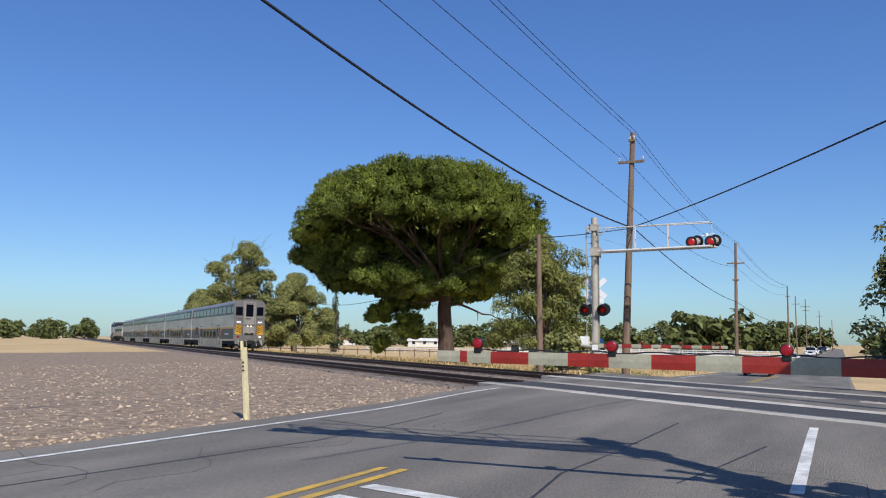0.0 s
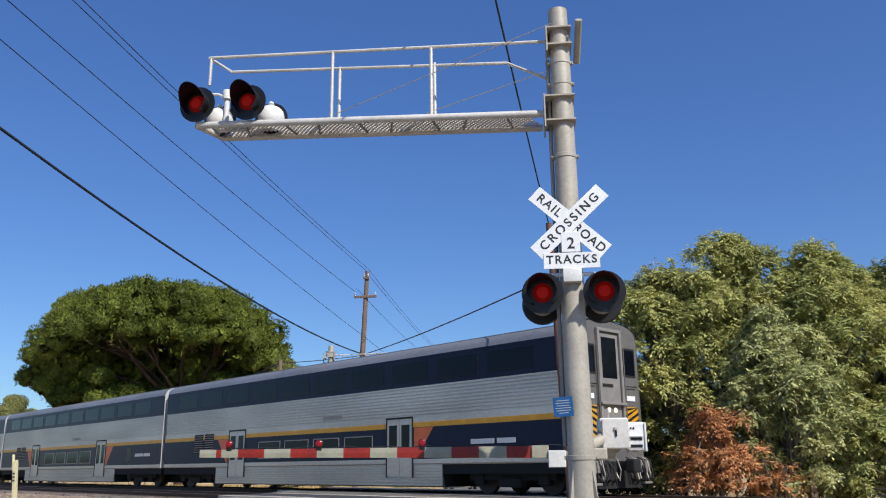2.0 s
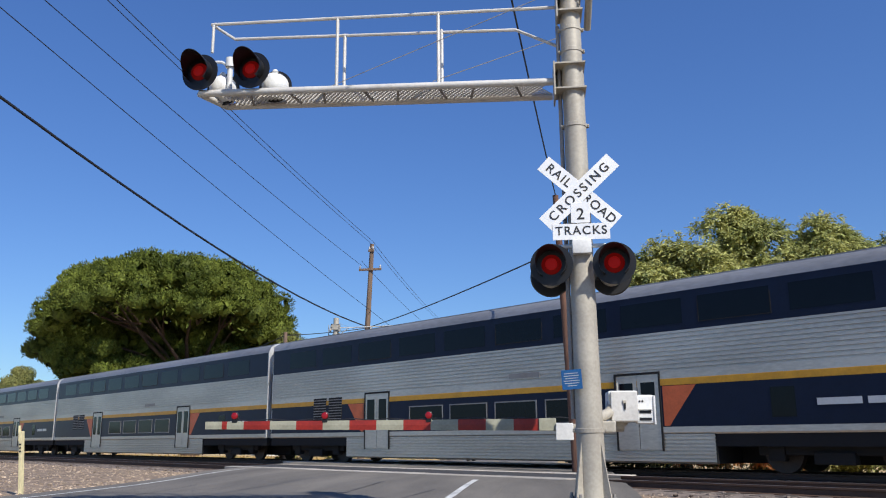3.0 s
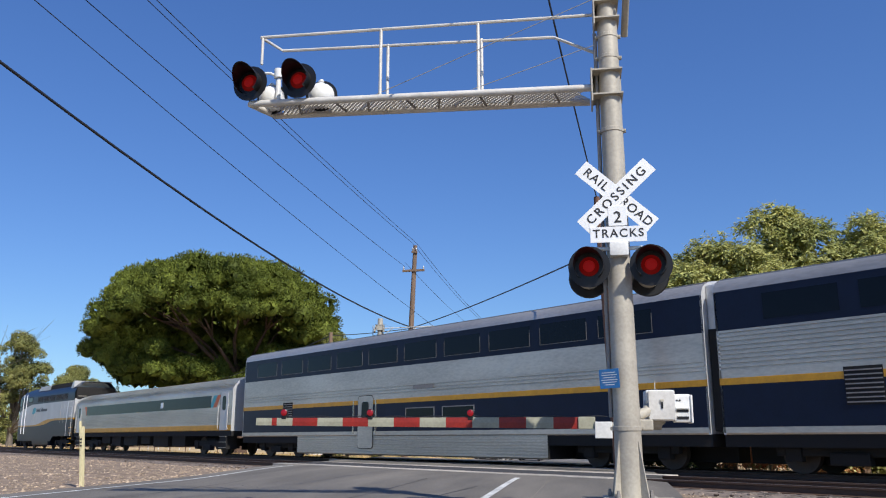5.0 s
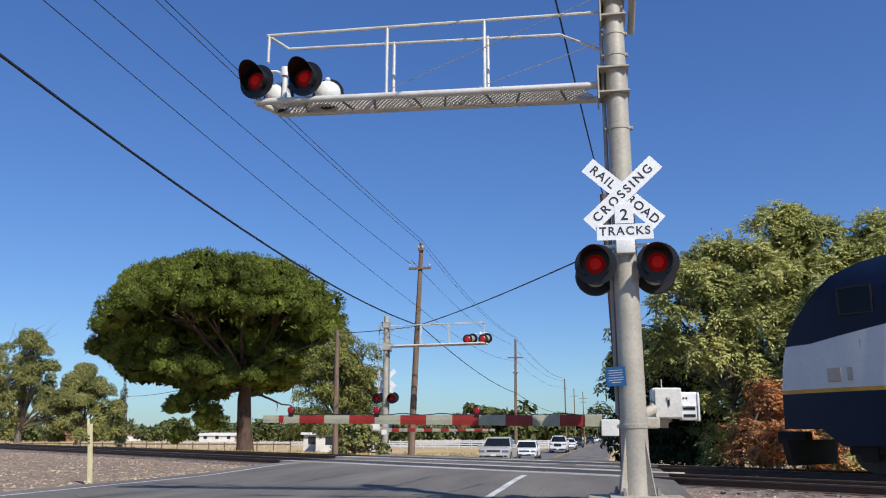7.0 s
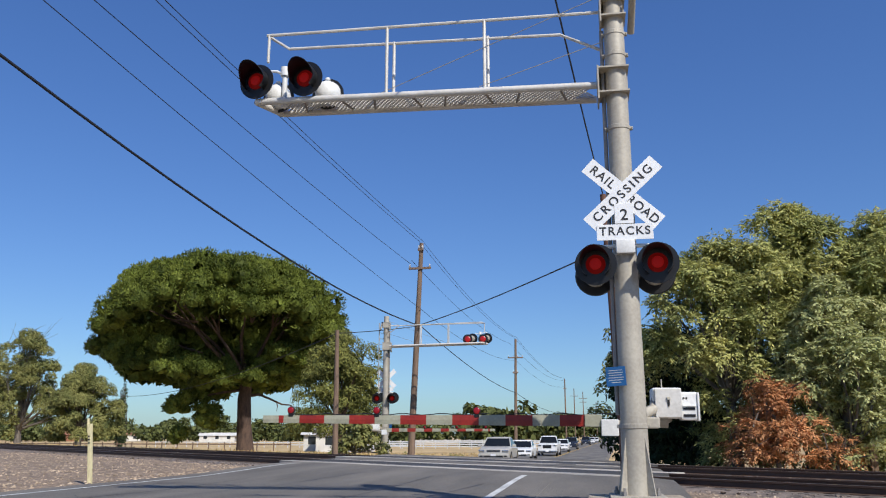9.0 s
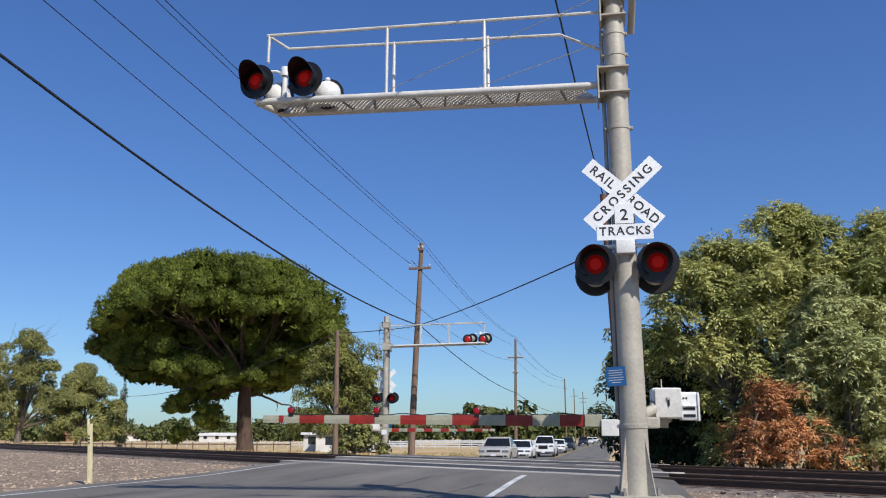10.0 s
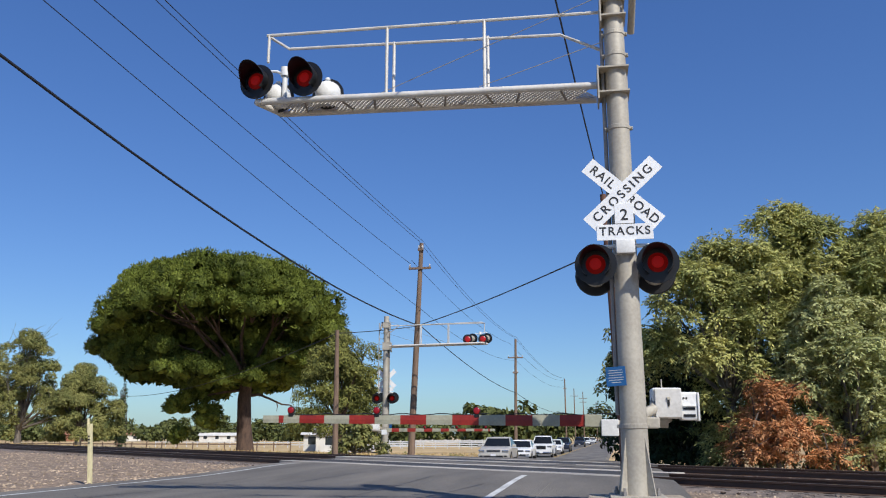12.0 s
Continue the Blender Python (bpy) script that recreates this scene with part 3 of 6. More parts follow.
def gate(m, label, length, lens="red_light"):
    """A lowered gate: the mechanism at the origin, the striped arm along -x."""
    root = thing("crossing_gate", m, label, "crossing gate", "crossing gates")
    arm = new("gate_arm")
    arm.parent = root
    x = -0.89
    runs = [0.405] * 11 + [0.26, 0.08, 0.26]
    for i, ln in enumerate(runs):
        h0, h1 = 0.085 + 0.030 * (x + 0.89) / length, 0.085 + 0.030 * (x - ln + 0.89) / length
        x1 = x - ln
        bm = bmesh.new()
        v = []
        for xx, h in ((x, h0), (x1, h1)):
            v.append([bm.verts.new((xx, yy, zz)) for yy, zz in ((-0.02, -h), (0.02, -h), (0.025, 0), (0.02, h), (-0.02, h), (-0.025, 0))])
        for k in range(6):
            bm.faces.new((v[0][k], v[0][(k + 1) % 6], v[1][(k + 1) % 6], v[1][k]))
        bm.faces.new(v[0])
        bm.faces.new(v[1][::-1])
        part("stripe", bm, "arm_red" if i % 2 == 0 else "arm_white", arm)
        x = x1
    end = x
    for xx in (-5.49, -4.10, -2.54):
        lm = new("gate_lamp")
        lm.parent = root
        lm.matrix_basis = pose(xx, 0, 0.14)
        smooth(part("lens", lathe([(0.035, -0.055), (0.048, -0.045), (0.05, -0.015), (0.045, 0.0)], 18, pose(0, 0, 0, 90)), lens, lm, "glowing red lamp glass"))
        smooth(part("lens", lathe([(0.045, 0.0), (0.05, 0.015), (0.048, 0.045), (0.035, 0.055)], 18, pose(0, 0, 0, 90)), lens, lm))
        part("lamp_foot", box(-0.04, 0.04, -0.03, 0.03, -0.10, -0.045, 0.008), "black", lm)
        smooth(part("lamp_rim", lathe([(0.05, -0.02), (0.060, -0.015), (0.060, 0.015), (0.05, 0.02)], 18, pose(0, 0, 0, 90)), "black", lm))
    bm = bmesh.new()
    pts = [(-0.5 + (end * 0.93 + 0.5) * i / 40, 0, 0.095 - 0.02 * i / 40 + 0.012 * math.sin(i * 1.3)) for i in range(41)]
    add_tube(bm, pts, 0.008, 5)
    part("cable", bm, "cable", root)
    part("arm_clamp", box(-0.93, -0.68, -0.05, 0.05, -0.09, 0.09, 0.012), "arm_white", root)
    part("junction_box", box(-0.69, -0.44, -0.09, 0.09, -0.22, 0.02, 0.012), "white_paint", root, "small white junction box")
    bm = tube([(-0.50, 0.0, -0.05), (0.02, -0.1, -0.01), (0.14, -1.0, -0.01), (0.16, -1.2, 0.02)], 0.055, 10)
    smooth(part("support_arm", bm, "galv", root))
    part("mechanism_case", box(-0.06, 0.31, -1.50, -1.05, 0.01, 0.40, 0.03), "white_paint", root, "white painted gate motor case")
    lid = part("case_cover", box(-0.03, 0.30, -1.55, -1.51, 0.02, 0.385, 0.008), "galv_light", root, "square pale steel cover plate")
    part("latch", box(0.125, 0.150, -1.565, -1.552, 0.16, 0.24, 0.005), "black", lid)
    part("latch_ring", box(0.115, 0.160, -1.575, -1.552, 0.24, 0.28, 0.008), "galv", lid)
    gear = part("gear_case", box(0.30, 0.52, -1.42, -1.10, -0.01, 0.35, 0.03), "white_paint", root, "white gear housing with dark slots")
    for z0, z1 in ((0.03, 0.065), (0.12, 0.15)):
        part("slot", box(0.33, 0.48, -1.43, -1.415, z0, z1, 0.004), "black", gear)
    for x in (0.34, 0.375):
        part("bolt_hole", lathe([(0.012, 0), (0.012, 0.012), (0.008, 0.013)], 8, pose(x, -1.418, 0.27, 90)), "black", gear)
    part("ledge", box(0.32, 0.49, -1.455, -1.42, 0.16, 0.18, 0.006), "white_paint", gear)
    part("end_flange", box(0.51, 0.535, -1.44, -1.08, -0.02, 0.34, 0.008), "white_paint", gear)
    smooth(part("motor_drum", tube([(-0.05, -1.28, 0.0), (0.14, -1.28, 0.0)], 0.11, 16), "galv", root, "rounded grey drum under the motor case"))
    part("antenna", tube([(0.08, -1.3, 0.38), (0.08, -1.3, 0.52)], 0.008, 6), "galv", root)
    part("mast_bracket", box(-0.35, 0.0, -1.75, -1.2, -0.12, 0.02, 0.02), "galv", root)
    smooth(part("elbow", tube([(-0.20, -1.65, 0.06), (-0.05, -1.5, 0.12), (0.02, -1.35, 0.30)], 0.07, 10), "galv", root))
    return root


GATE = gate(pose(0.42, 12.55, 1.055, 0, 0.45, 2.5), "lowered red and white striped crossing gate", 5.28)
FAR_MAST = copy_thing(MAST, pose(-11.6, 40.5, -0.07, 0, 0, 185))
tagged(FAR_MAST, "galvanised crossing signal mast on the opposite side of the tracks")
# its ladder
bm = bmesh.new()
for y in (-0.2, 0.2):
    add_tube(bm, [(-0.32, y, 0.5), (-0.32, y, 6.6)], 0.02, 6)
for i in range(20):
    add_tube(bm, [(-0.32, -0.2, 0.7 + 0.3 * i), (-0.32, 0.2, 0.7 + 0.3 * i)], 0.012, 5)
part("ladder", bm, "galv", FAR_MAST, "steel ladder on the mast").matrix_basis = pose(0, 0, 0, 0, 0, 150)
FAR_GATE = copy_thing(GATE, pose(-11.75, 38.9, 1.10, 0, 0, 185))
tagged(FAR_GATE, "lowered striped gate on the opposite side of the tracks")

# marker post
p = thing("marker_post", pose(-11.1, 16.05, -0.2, 0, -5.4, 0), "short weathered cream-painted wooden marker post in the gravel", "post")
part("post", box(-0.034, 0.034, -0.045, 0.045, -0.05, 1.30, 0.008), "post_paint", p)
part("reflector_plate", box(-0.060, -0.036, -0.03, 0.03, 1.1, 1.42, 0.004), "post_paint", p)
for i in range(3):
    part("text_bar", box(-0.022, 0.022, -0.050, -0.046, 1.02 - 0.07 * i, 1.05 - 0.07 * i), "black", p)


# ---------- poles and wires ----------
def power_pole(base, top, r, label, arms=(), wood="pole_wood", group="utility poles"):
    root = thing("utility_pole", pose(*base), label, "utility pole", group)
    lean = Vector(top) - Vector(base)
    pts = [lean * (i / 8) for i in range(9)]
    pts[0] = pts[0] - Vector((0, 0, 0.6))
    smooth(part("pole", tube(pts, [r * (1 - 0.4 * i / 8) for i in range(9)], 12), wood, root))
    for z, w, n in arms:
        c = lean * (z / lean.z)
        part("cross_arm", box(c.x - w, c.x + w, c.y - 0.19, c.y - 0.08, c.z - 0.06, c.z + 0.06, 0.008), wood, root)
        for i in range(n):
            x = c.x - w + 0.06 + (2 * w - 0.12) * i / max(1, n - 1)
            smooth(part("insulator", lathe([(0.02, 0), (0.05, 0.03), (0.03, 0.06), (0.055, 0.1), (0.03, 0.16), (0.012, 0.2)], 10, pose(x, c.y - 0.13, c.z + 0.05)), "ceramic", root))
    return root


P1T = Vector((-10.31, 42.79, 11.25))
pp = power_pole((-10.8, 42.69, -0.24), P1T, 0.19, "tall leaning brown wooden utility pole beside the road", [(10.05, 0.62, 2), (11.1, 0.16, 2)])
P2T, P3T = Vector((-10.5, 86.7, 10.9)), Vector((-9.5, 151.4, 10.9))
power_pole((-10.7, 86.7, -1.3), P2T, 0.19, "brown wooden utility pole beside the far road", [(10.2, 0.8, 4), (8.6, 0.3, 2)])
power_pole((-9.5, 151.4, -1.3), P3T, 0.17, "distant wooden utility pole", [(10.4, 0.3, 2)])
power_pole((-9.6, 230, -1.3), (-9.6, 230, 12.6), 0.17, "distant wooden utility pole", [(12.0, 1.1, 4), (11.0, 0.9, 4)])
power_pole((-11.2, 215, -1.3), (-11.2, 215, 12.6), 0.17, "distant wooden utility pole", [(12.0, 0.9, 4)])
power_pole((-8.0, 300, -1.3), (-8.0, 300, 12.3), 0.17, "distant wooden utility pole", [(11.8, 1.1, 4)])
power_pole((-4.6, 330, -1.3), (-4.6, 330, 10.0), 0.17, "distant wooden utility pole")
power_pole((-13.35, 38.05, -0.24), (-13.41, 38.04, 5.9), 0.15, "short grey wooden service pole", group="")
WP = Vector((-0.17, 22.46, 7.46))
power_pole((0.12, 22.48, -0.3), WP, 0.14, "reddish-brown wooden pole behind the signal mast", wood="pole_red", group="")
# the pole behind the camera that carries the road's wires on
P0T = Vector((-10.6, -12.0, 11.4))
power_pole((-10.6, -12.0, -0.24), P0T, 0.19, "brown wooden utility pole beside the road", [(10.3, 0.62, 2), (11.2, 0.16, 2)])


def wire(name, a, b, sag, r, label=""):
    a, b = Vector(a), Vector(b)
    n = 28
    pts = [a.lerp(b, i / n) - Vector((0, 0, 4 * sag * (i / n) * (1 - i / n))) for i in range(n + 1)]
    return tagged(mesh_ob(name, tube(pts, r, 5), "cable"), label or "thin dark overhead power wire", "wire", "overhead wires")


def off(p, x, z):
    return p + Vector((x, -0.13, z))


wire("overhead_wire", off(P0T, 0.1, 0.62), off(P1T, 0.1, 0.1), 0.5, 0.012)
wire("overhead_wire", off(P0T, -0.12, 0.62), off(P1T, -0.12, 0.1), 0.5, 0.012)
wire("overhead_wire", off(P0T, -0.55, 0.1), off(P1T, -0.55, -1.2), 0.5, 0.012)
wire("overhead_wire", off(P0T, 0.0, -0.5), off(P1T, 0, -3.7), 0.4, 0.011)
wire("overhead_cable", off(P0T, 0, -0.08), off(P1T, 0, -4.62), 1.90, 0.032, "thick black overhead communication cable")
for x, z0, z1 in ((0.1, 0.1, 0.15), (-0.12, 0.1, 0.15), (-0.55, -0.95, -0.5), (0, -3.7, -2.3)):
    wire("overhead_wire", off(P1T, x, z0), off(P2T, x, z1), 0.7, 0.012)
    wire("overhead_wire", off(P2T, x, z1), off(P3T, x * 0.5, z1 * 0.6), 1.0, 0.012)
wire("overhead_cable", off(P1T, 0, -4.62), off(P2T, 0, -5.7), 0.5, 0.026, "thick black overhead communication cable")
wire("overhead_cable", off(P2T, 0, -5.7), off(P3T, 0, -5.9), 0.8, 0.026, "thick black overhead communication cable")
wire("overhead_cable", P1T + Vector((0, -0.1, -4.55)), WP + Vector((0, 0, -1.55)), 0.12, 0.024, "black service cable across the road")
wire("overhead_cable", P1T + Vector((0, -0.1, -4.6)), (-13.41, 38.04, 5.75), 0.06, 0.020, "black service cable between poles")
wire("overhead_cable", (-13.41, 38.04, 5.75), (-64.0, 90.0, 6.4), 1.8, 0.020, "black service cable between poles")
wire("overhead_cable", WP, (-1.1, 6.0, 8.6), 0.15, 0.018, "black service cable rising from the pole")


# ---------- trees ----------
def blades(c, dirs, length, width, ref=None):
    """Pointed leaf faces at c, along dirs."""
    n = len(c)
    ref = rng.normal(size=(n, 3)) if ref is None else ref
    side = np.cross(dirs, ref)
    side /= np.linalg.norm(side, axis=1)[:, None] + 1e-9
    L, W = np.asarray(length).reshape(-1, 1), np.asarray(width).reshape(-1, 1)
    return np.stack([c, c + dirs * L * 0.45 + side * W, c + dirs * L, c + dirs * L * 0.45 - side * W], 1)


def unit(n):
    v = rng.normal(size=(n, 3))
    return v / np.linalg.norm(v, axis=1)[:, None]


def limb(bm, a, b, r0, r1, bend=0.15, seg=7):
    a, b = Vector(a), Vector(b)
    k = Vector(rng.normal(size=3)) * (b - a).length * bend
    pts = [a.lerp(b, t) + k * (t * (1 - t)) for t in (0, 0.25, 0.5, 0.75, 1)]
    add_tube(bm, pts, [r0 + (r1 - r0) * t for t in (0, 0.25, 0.5, 0.75, 1)], seg)


def crown_faces(clumps, per, length, width, up=0.25, fill=0.55, flat=1.0):
    """clumps: rows of x, y, z, radius; leaves sit mostly in the outer shell of each clump. flat: share of leaves that lie broadside to the light."""
    out = []
    for x, y, z, r in clumps:
        n = int(per * r * r)
        d = unit(n)
        d[:, 2] = np.where(d[:, 2] < -0.5, -d[:, 2] * 0.5, d[:, 2])
        rad = r * (fill + (1 - fill) * rng.random(n) ** 0.5)
        c = np.array([x, y, z]) + d * rad[:, None] * np.array([1, 1, 0.8])
        g = d * 0.8 + unit(n) * 0.8 + np.array([0, 0, up])
        face = d * 0.8 + unit(n) * 0.55 + np.array([0, 0, 0.45])
        lie = np.cross(face, unit(n)) + np.array([0, 0, -0.25])
        broad = rng.random(n) < flat
        g = np.where(broad[:, None], lie, g)
        g /= np.linalg.norm(g, axis=1)[:, None] + 1e-9
        ref = np.where(broad[:, None], face, rng.normal(size=(n, 3)))
        out.append(blades(c, g, length * (0.6 + 0.8 * rng.random(n)), width * (0.7 + 0.6 * rng.random(n)), ref))
    return np.concatenate(out)


def stone_pine():
    root = thing("pine_tree", pose(-29.66, 62.7, -0.36) @ Matrix.Scale(1.35, 4), "large umbrella-shaped stone pine with dense dark green crown", "tree")
    bm = bmesh.new()
    add_tube(bm, [(0, 0, -0.3), (0.0, 0, 0.3), (-0.12, 0, 1.5), (-0.2, 0, 3.0), (-0.1, 0.1, 4.6)], [0.60, 0.50, 0.43, 0.40, 0.34], 14)
    smooth(part("trunk", bm, "bark", root, "reddish-brown fissured trunk"), 60)
    bm = bmesh.new()
    ends = []
    for k in range(13):
        a = 2 * math.pi * k / 13 + rng.random() * 0.3
        rr = 3.0 + 2.0 * rng.random()
        e = (rr * math.cos(a) - 1.5, rr * math.sin(a) - 0.75, 7.2 + 2.2 * rng.random() - 0.12 * rr)
        limb(bm, (-0.12, 0, 3.6 + 1.4 * rng.random()), e, 0.15, 0.04)
        ends.append(e)
        for _ in range(3):
            v = Vector(e) + Vector(rng.normal(size=3)) * 0.8
            limb(bm, Vector(e) * 0.7 + Vector((0, 0, 1.4)), v, 0.08, 0.02)
    add_tube(bm, [(-0.2, 0, 3.2), (0.7, 0.2, 3.3), (1.4, 0.4, 3.0), (2.0, 0.55, 2.72), (2.5, 0.65, 2.68), (2.8, 0.7, 2.5)], [0.10, 0.08, 0.06, 0.05, 0.04, 0.02], 7)
    add_tube(bm, [(1.7, 0.48, 2.85), (1.75, 0.5, 2.6), (1.7, 0.5, 2.3)], [0.035, 0.025, 0.012], 5)
    limb(bm, (-0.2, 0, 3.6), (-3.6, -2.4, 2.7), 0.09, 0.03, 0.3)
    part("branchwork", bm, "bark", root)
    # (across, towards the road, up) of the crown's own axes, seen square from the road
    ax, to = np.array([0.9, 0.43, 0]), np.array([0.43, -0.9, 0])
    cushions = []
    tries = 0
    while len(cushions) < 260 and tries < 9000:
        # domed shell: high at the side of the road, lower at the back and at both flanks
        tries += 1
        a, q = rng.random() * 2 * math.pi, math.sqrt(rng.random())
        lobe = 1 + 0.04 * math.sin(3 * a + 1) + 0.04 * math.sin(7 * a) + 0.03 * math.sin(11 * a)
        u, w = 6.55 * lobe * q * math.cos(a), 6.3 * lobe * q * math.sin(a)
        rim = 6.8 + 1.0 * math.sin(a) + 0.15 * math.cos(a)
        v = rim + (11.35 - rim) * math.sqrt(max(0, 1 - q ** 2.3)) + 0.25 * math.sin(a * 5 + q * 9)
        if all((u - c[0]) ** 2 + (w - c[1]) ** 2 + (v - c[2]) ** 2 > 1.0 for c in cushions):
            cushions.append((u, w, v, 0.62 + 0.34 * rng.random() ** 1.5, 0.9))
    # lower boughs: the shaded back, the sunny flank, the front skirts and the hanging tufts
    for u, w, v, su, sw, sv, n, r in ((-1.0, -3.6, 6.6, 3.4, 1.2, 1.0, 34, 0.85), (1.8, -2.6, 7.2, 2.0, 1.4, 1.0, 12, 0.8), (-4.9, -1.0, 6.5, 1.2, 1.5, 0.6, 14, 0.8),
                                      (-5.7, 0.2, 6.6, 0.5, 0.6, 0.4, 10, 0.65), (-6.5, 0.2, 6.35, 0.35, 0.4, 0.2, 7, 0.5), (-7.1, 0.2, 6.2, 0.15, 0.2, 0.12, 4, 0.42),
                                      (5.2, 1.2, 7.0, 0.5, 1.0, 0.8, 12, 0.7), (4.9, 1.0, 5.5, 0.6, 0.9, 0.5, 9, 0.65), (4.3, 1.8, 6.2, 0.7, 0.7, 0.6, 6, 0.6),
                                      (-1.8, 3.6, 5.0, 0.9, 0.5, 0.28, 8, 0.55), (-0.2, 3.2, 4.7, 0.8, 0.5, 0.22, 7, 0.5), (-2.9, 3.0, 5.7, 0.6, 0.5, 0.3, 6, 0.55),
                                      (0.9, 2.8, 4.3, 0.9, 0.4, 0.2, 7, 0.42), (2.6, 1.5, 4.6, 0.7, 0.6, 0.3, 6, 0.5), (-3.9, 1.0, 5.1, 0.9, 0.6, 0.3, 8, 0.55),
                                      (-2.3, 0.6, 2.9, 0.5, 0.5, 0.22, 10, 0.42), (-0.3, 0.5, 2.2, 0.45, 0.5, 0.38, 16, 0.44), (-2.1, 0.4, 1.1, 0.22, 0.3, 0.22, 6, 0.36), (-1.3, 0.5, 3.4, 0.5, 0.5, 0.2, 8, 0.42)):
        for _ in range(n):
            g = np.clip(rng.normal(size=3), -1.25, 1.25)
            cushions.append((u + su * g[0], w + sw * g[1], v + sv * g[2], r * (0.75 + 0.5 * rng.random()), 0.75))
    # the dense shaded inside, scooped below
    for _ in range(230):
        u, w = -6.2 + 12.0 * rng.random(), -4.4 + 5.2 * rng.random()
        low, top = 4.0 + 0.036 * u * u, 10.2 - 0.075 * u * u - 0.09 * w * w
        if top > low:
            cushions.append((u, w, low + (top - low) * rng.random() ** 1.2, 0.75 + 0.4 * rng.random(), 0.6))
    out = []
    for u, w, v, r, squash in cushions:
        c = ax * (u - 1.8) + to * w + np.array([0, 0, v - 0.25])
        n = int((230 if squash == 0.6 else 900) * r * r) + 60
        d = unit(n)
        d[:, 2] = np.where(d[:, 2] < -0.45, -0.6 * d[:, 2], d[:, 2])
        lump = 1 + 0.10 * np.sin(7 * d[:, 0] + 9 * u) * np.sin(7 * d[:, 1] + 5 * v) + 0.06 * np.sin(13 * d[:, 2] + 3 * w)
        root_at = c + d * (r * lump * (0.80 + 0.20 * rng.random(n) ** 0.5))[:, None] * np.array([1, 1, squash])
        g = d * 0.9 + np.array([0, 0, 0.35]) + unit(n) * 0.7
        g /= np.linalg.norm(g, axis=1)[:, None]
        out.append(blades(root_at, g, 0.19 * (0.6 + 0.7 * rng.random(n)), 0.026 * (0.7 + 0.6 * rng.random(n))))
        # added opaque core of wide blades under the fresh needles, to block light
        d = unit(70)
        lie = np.cross(d, unit(70))
        lie /= np.linalg.norm(lie, axis=1)[:, None] + 1e-9
        out.append(blades(c + (d * 0.74 * r - lie * 0.4 * r) * np.array([1, 1, squash]), lie, np.full(70, 0.8 * r), np.full(70, 0.26 * r), d))
    # added blades in place of close-set twigs keep the sun from the inside
    n = 9000
    a, q = rng.random(n) * 2 * math.pi, np.sqrt(rng.random(n))
    rim = 7.0 + np.sin(a)
    up = rim + (11.35 - rim) * np.sqrt(1 - q ** 2.3) - 0.35 - 0.9 * rng.random(n)
    c = (6.2 * q * np.cos(a) - 1.8)[:, None] * ax + (6.0 * q * np.sin(a))[:, None] * to + np.array([0, 0, 1.0]) * (up - 0.25)[:, None]
    out.append(blades(c, unit(n), 0.34 * (0.6 + 0.8 * rng.random(n)), 0.055 * (0.7 + 0.6 * rng.random(n))))
    quads("crown", np.concatenate(out), "pine", root)
    return root


def frond_faces(clumps, per, leaf, leaflet, width, fronds=5):
    """Feathery compound leaves: drooping stalks with paired leaflets, in sprays over the upper shell of each clump."""
    base, nrm = [], []
    for x, y, z, r in clumps:
        n = max(3, int(per * r * r))
        d = unit(n)
        d[:, 2] = np.where(d[:, 2] < -0.2, -d[:, 2], d[:, 2])
        base.append(np.array([x, y, z]) + d * (r * (0.7 + 0.3 * rng.random(n)))[:, None] * np.array([1, 1, 0.75]))
        nrm.append(d)
    base, nrm = np.repeat(np.concatenate(base), fronds, 0), np.repeat(np.concatenate(nrm), fronds, 0)
    n = len(base)
    g = nrm * 0.6 + unit(n) * 0.9 + np.array([0, 0, 0.1])
    g /= np.linalg.norm(g, axis=1)[:, None]
    side = np.cross(g, np.array([0, 0, 1.0]) + 0.3 * rng.normal(size=(n, 3)))
    side /= np.linalg.norm(side, axis=1)[:, None] + 1e-9
    size = leaf * (0.6 + 0.7 * rng.random(n))
    ref = nrm * 0.55 + np.array([0, 0, 0.75]) + 0.35 * rng.normal(size=(n, 3))
    out = []
    for t, turns in ((0.35, (-1, 1)), (0.68, (-1, 1)), (1.0, (0,))):
        p = base + g * (size * t)[:, None] - np.array([0, 0, 1.0]) * (0.45 * size * t * t)[:, None]
        for k in turns:
            d = g * (0.55 if k else 1.0) + side * (0.85 * k) + np.array([0, 0, -0.45 - 0.3 * t])
            d /= np.linalg.norm(d, axis=1)[:, None]
            out.append(blades(p, d, leaflet * (0.7 + 0.6 * rng.random(n)), width * (0.7 + 0.6 * rng.random(n)), ref))
    return np.concatenate(out)


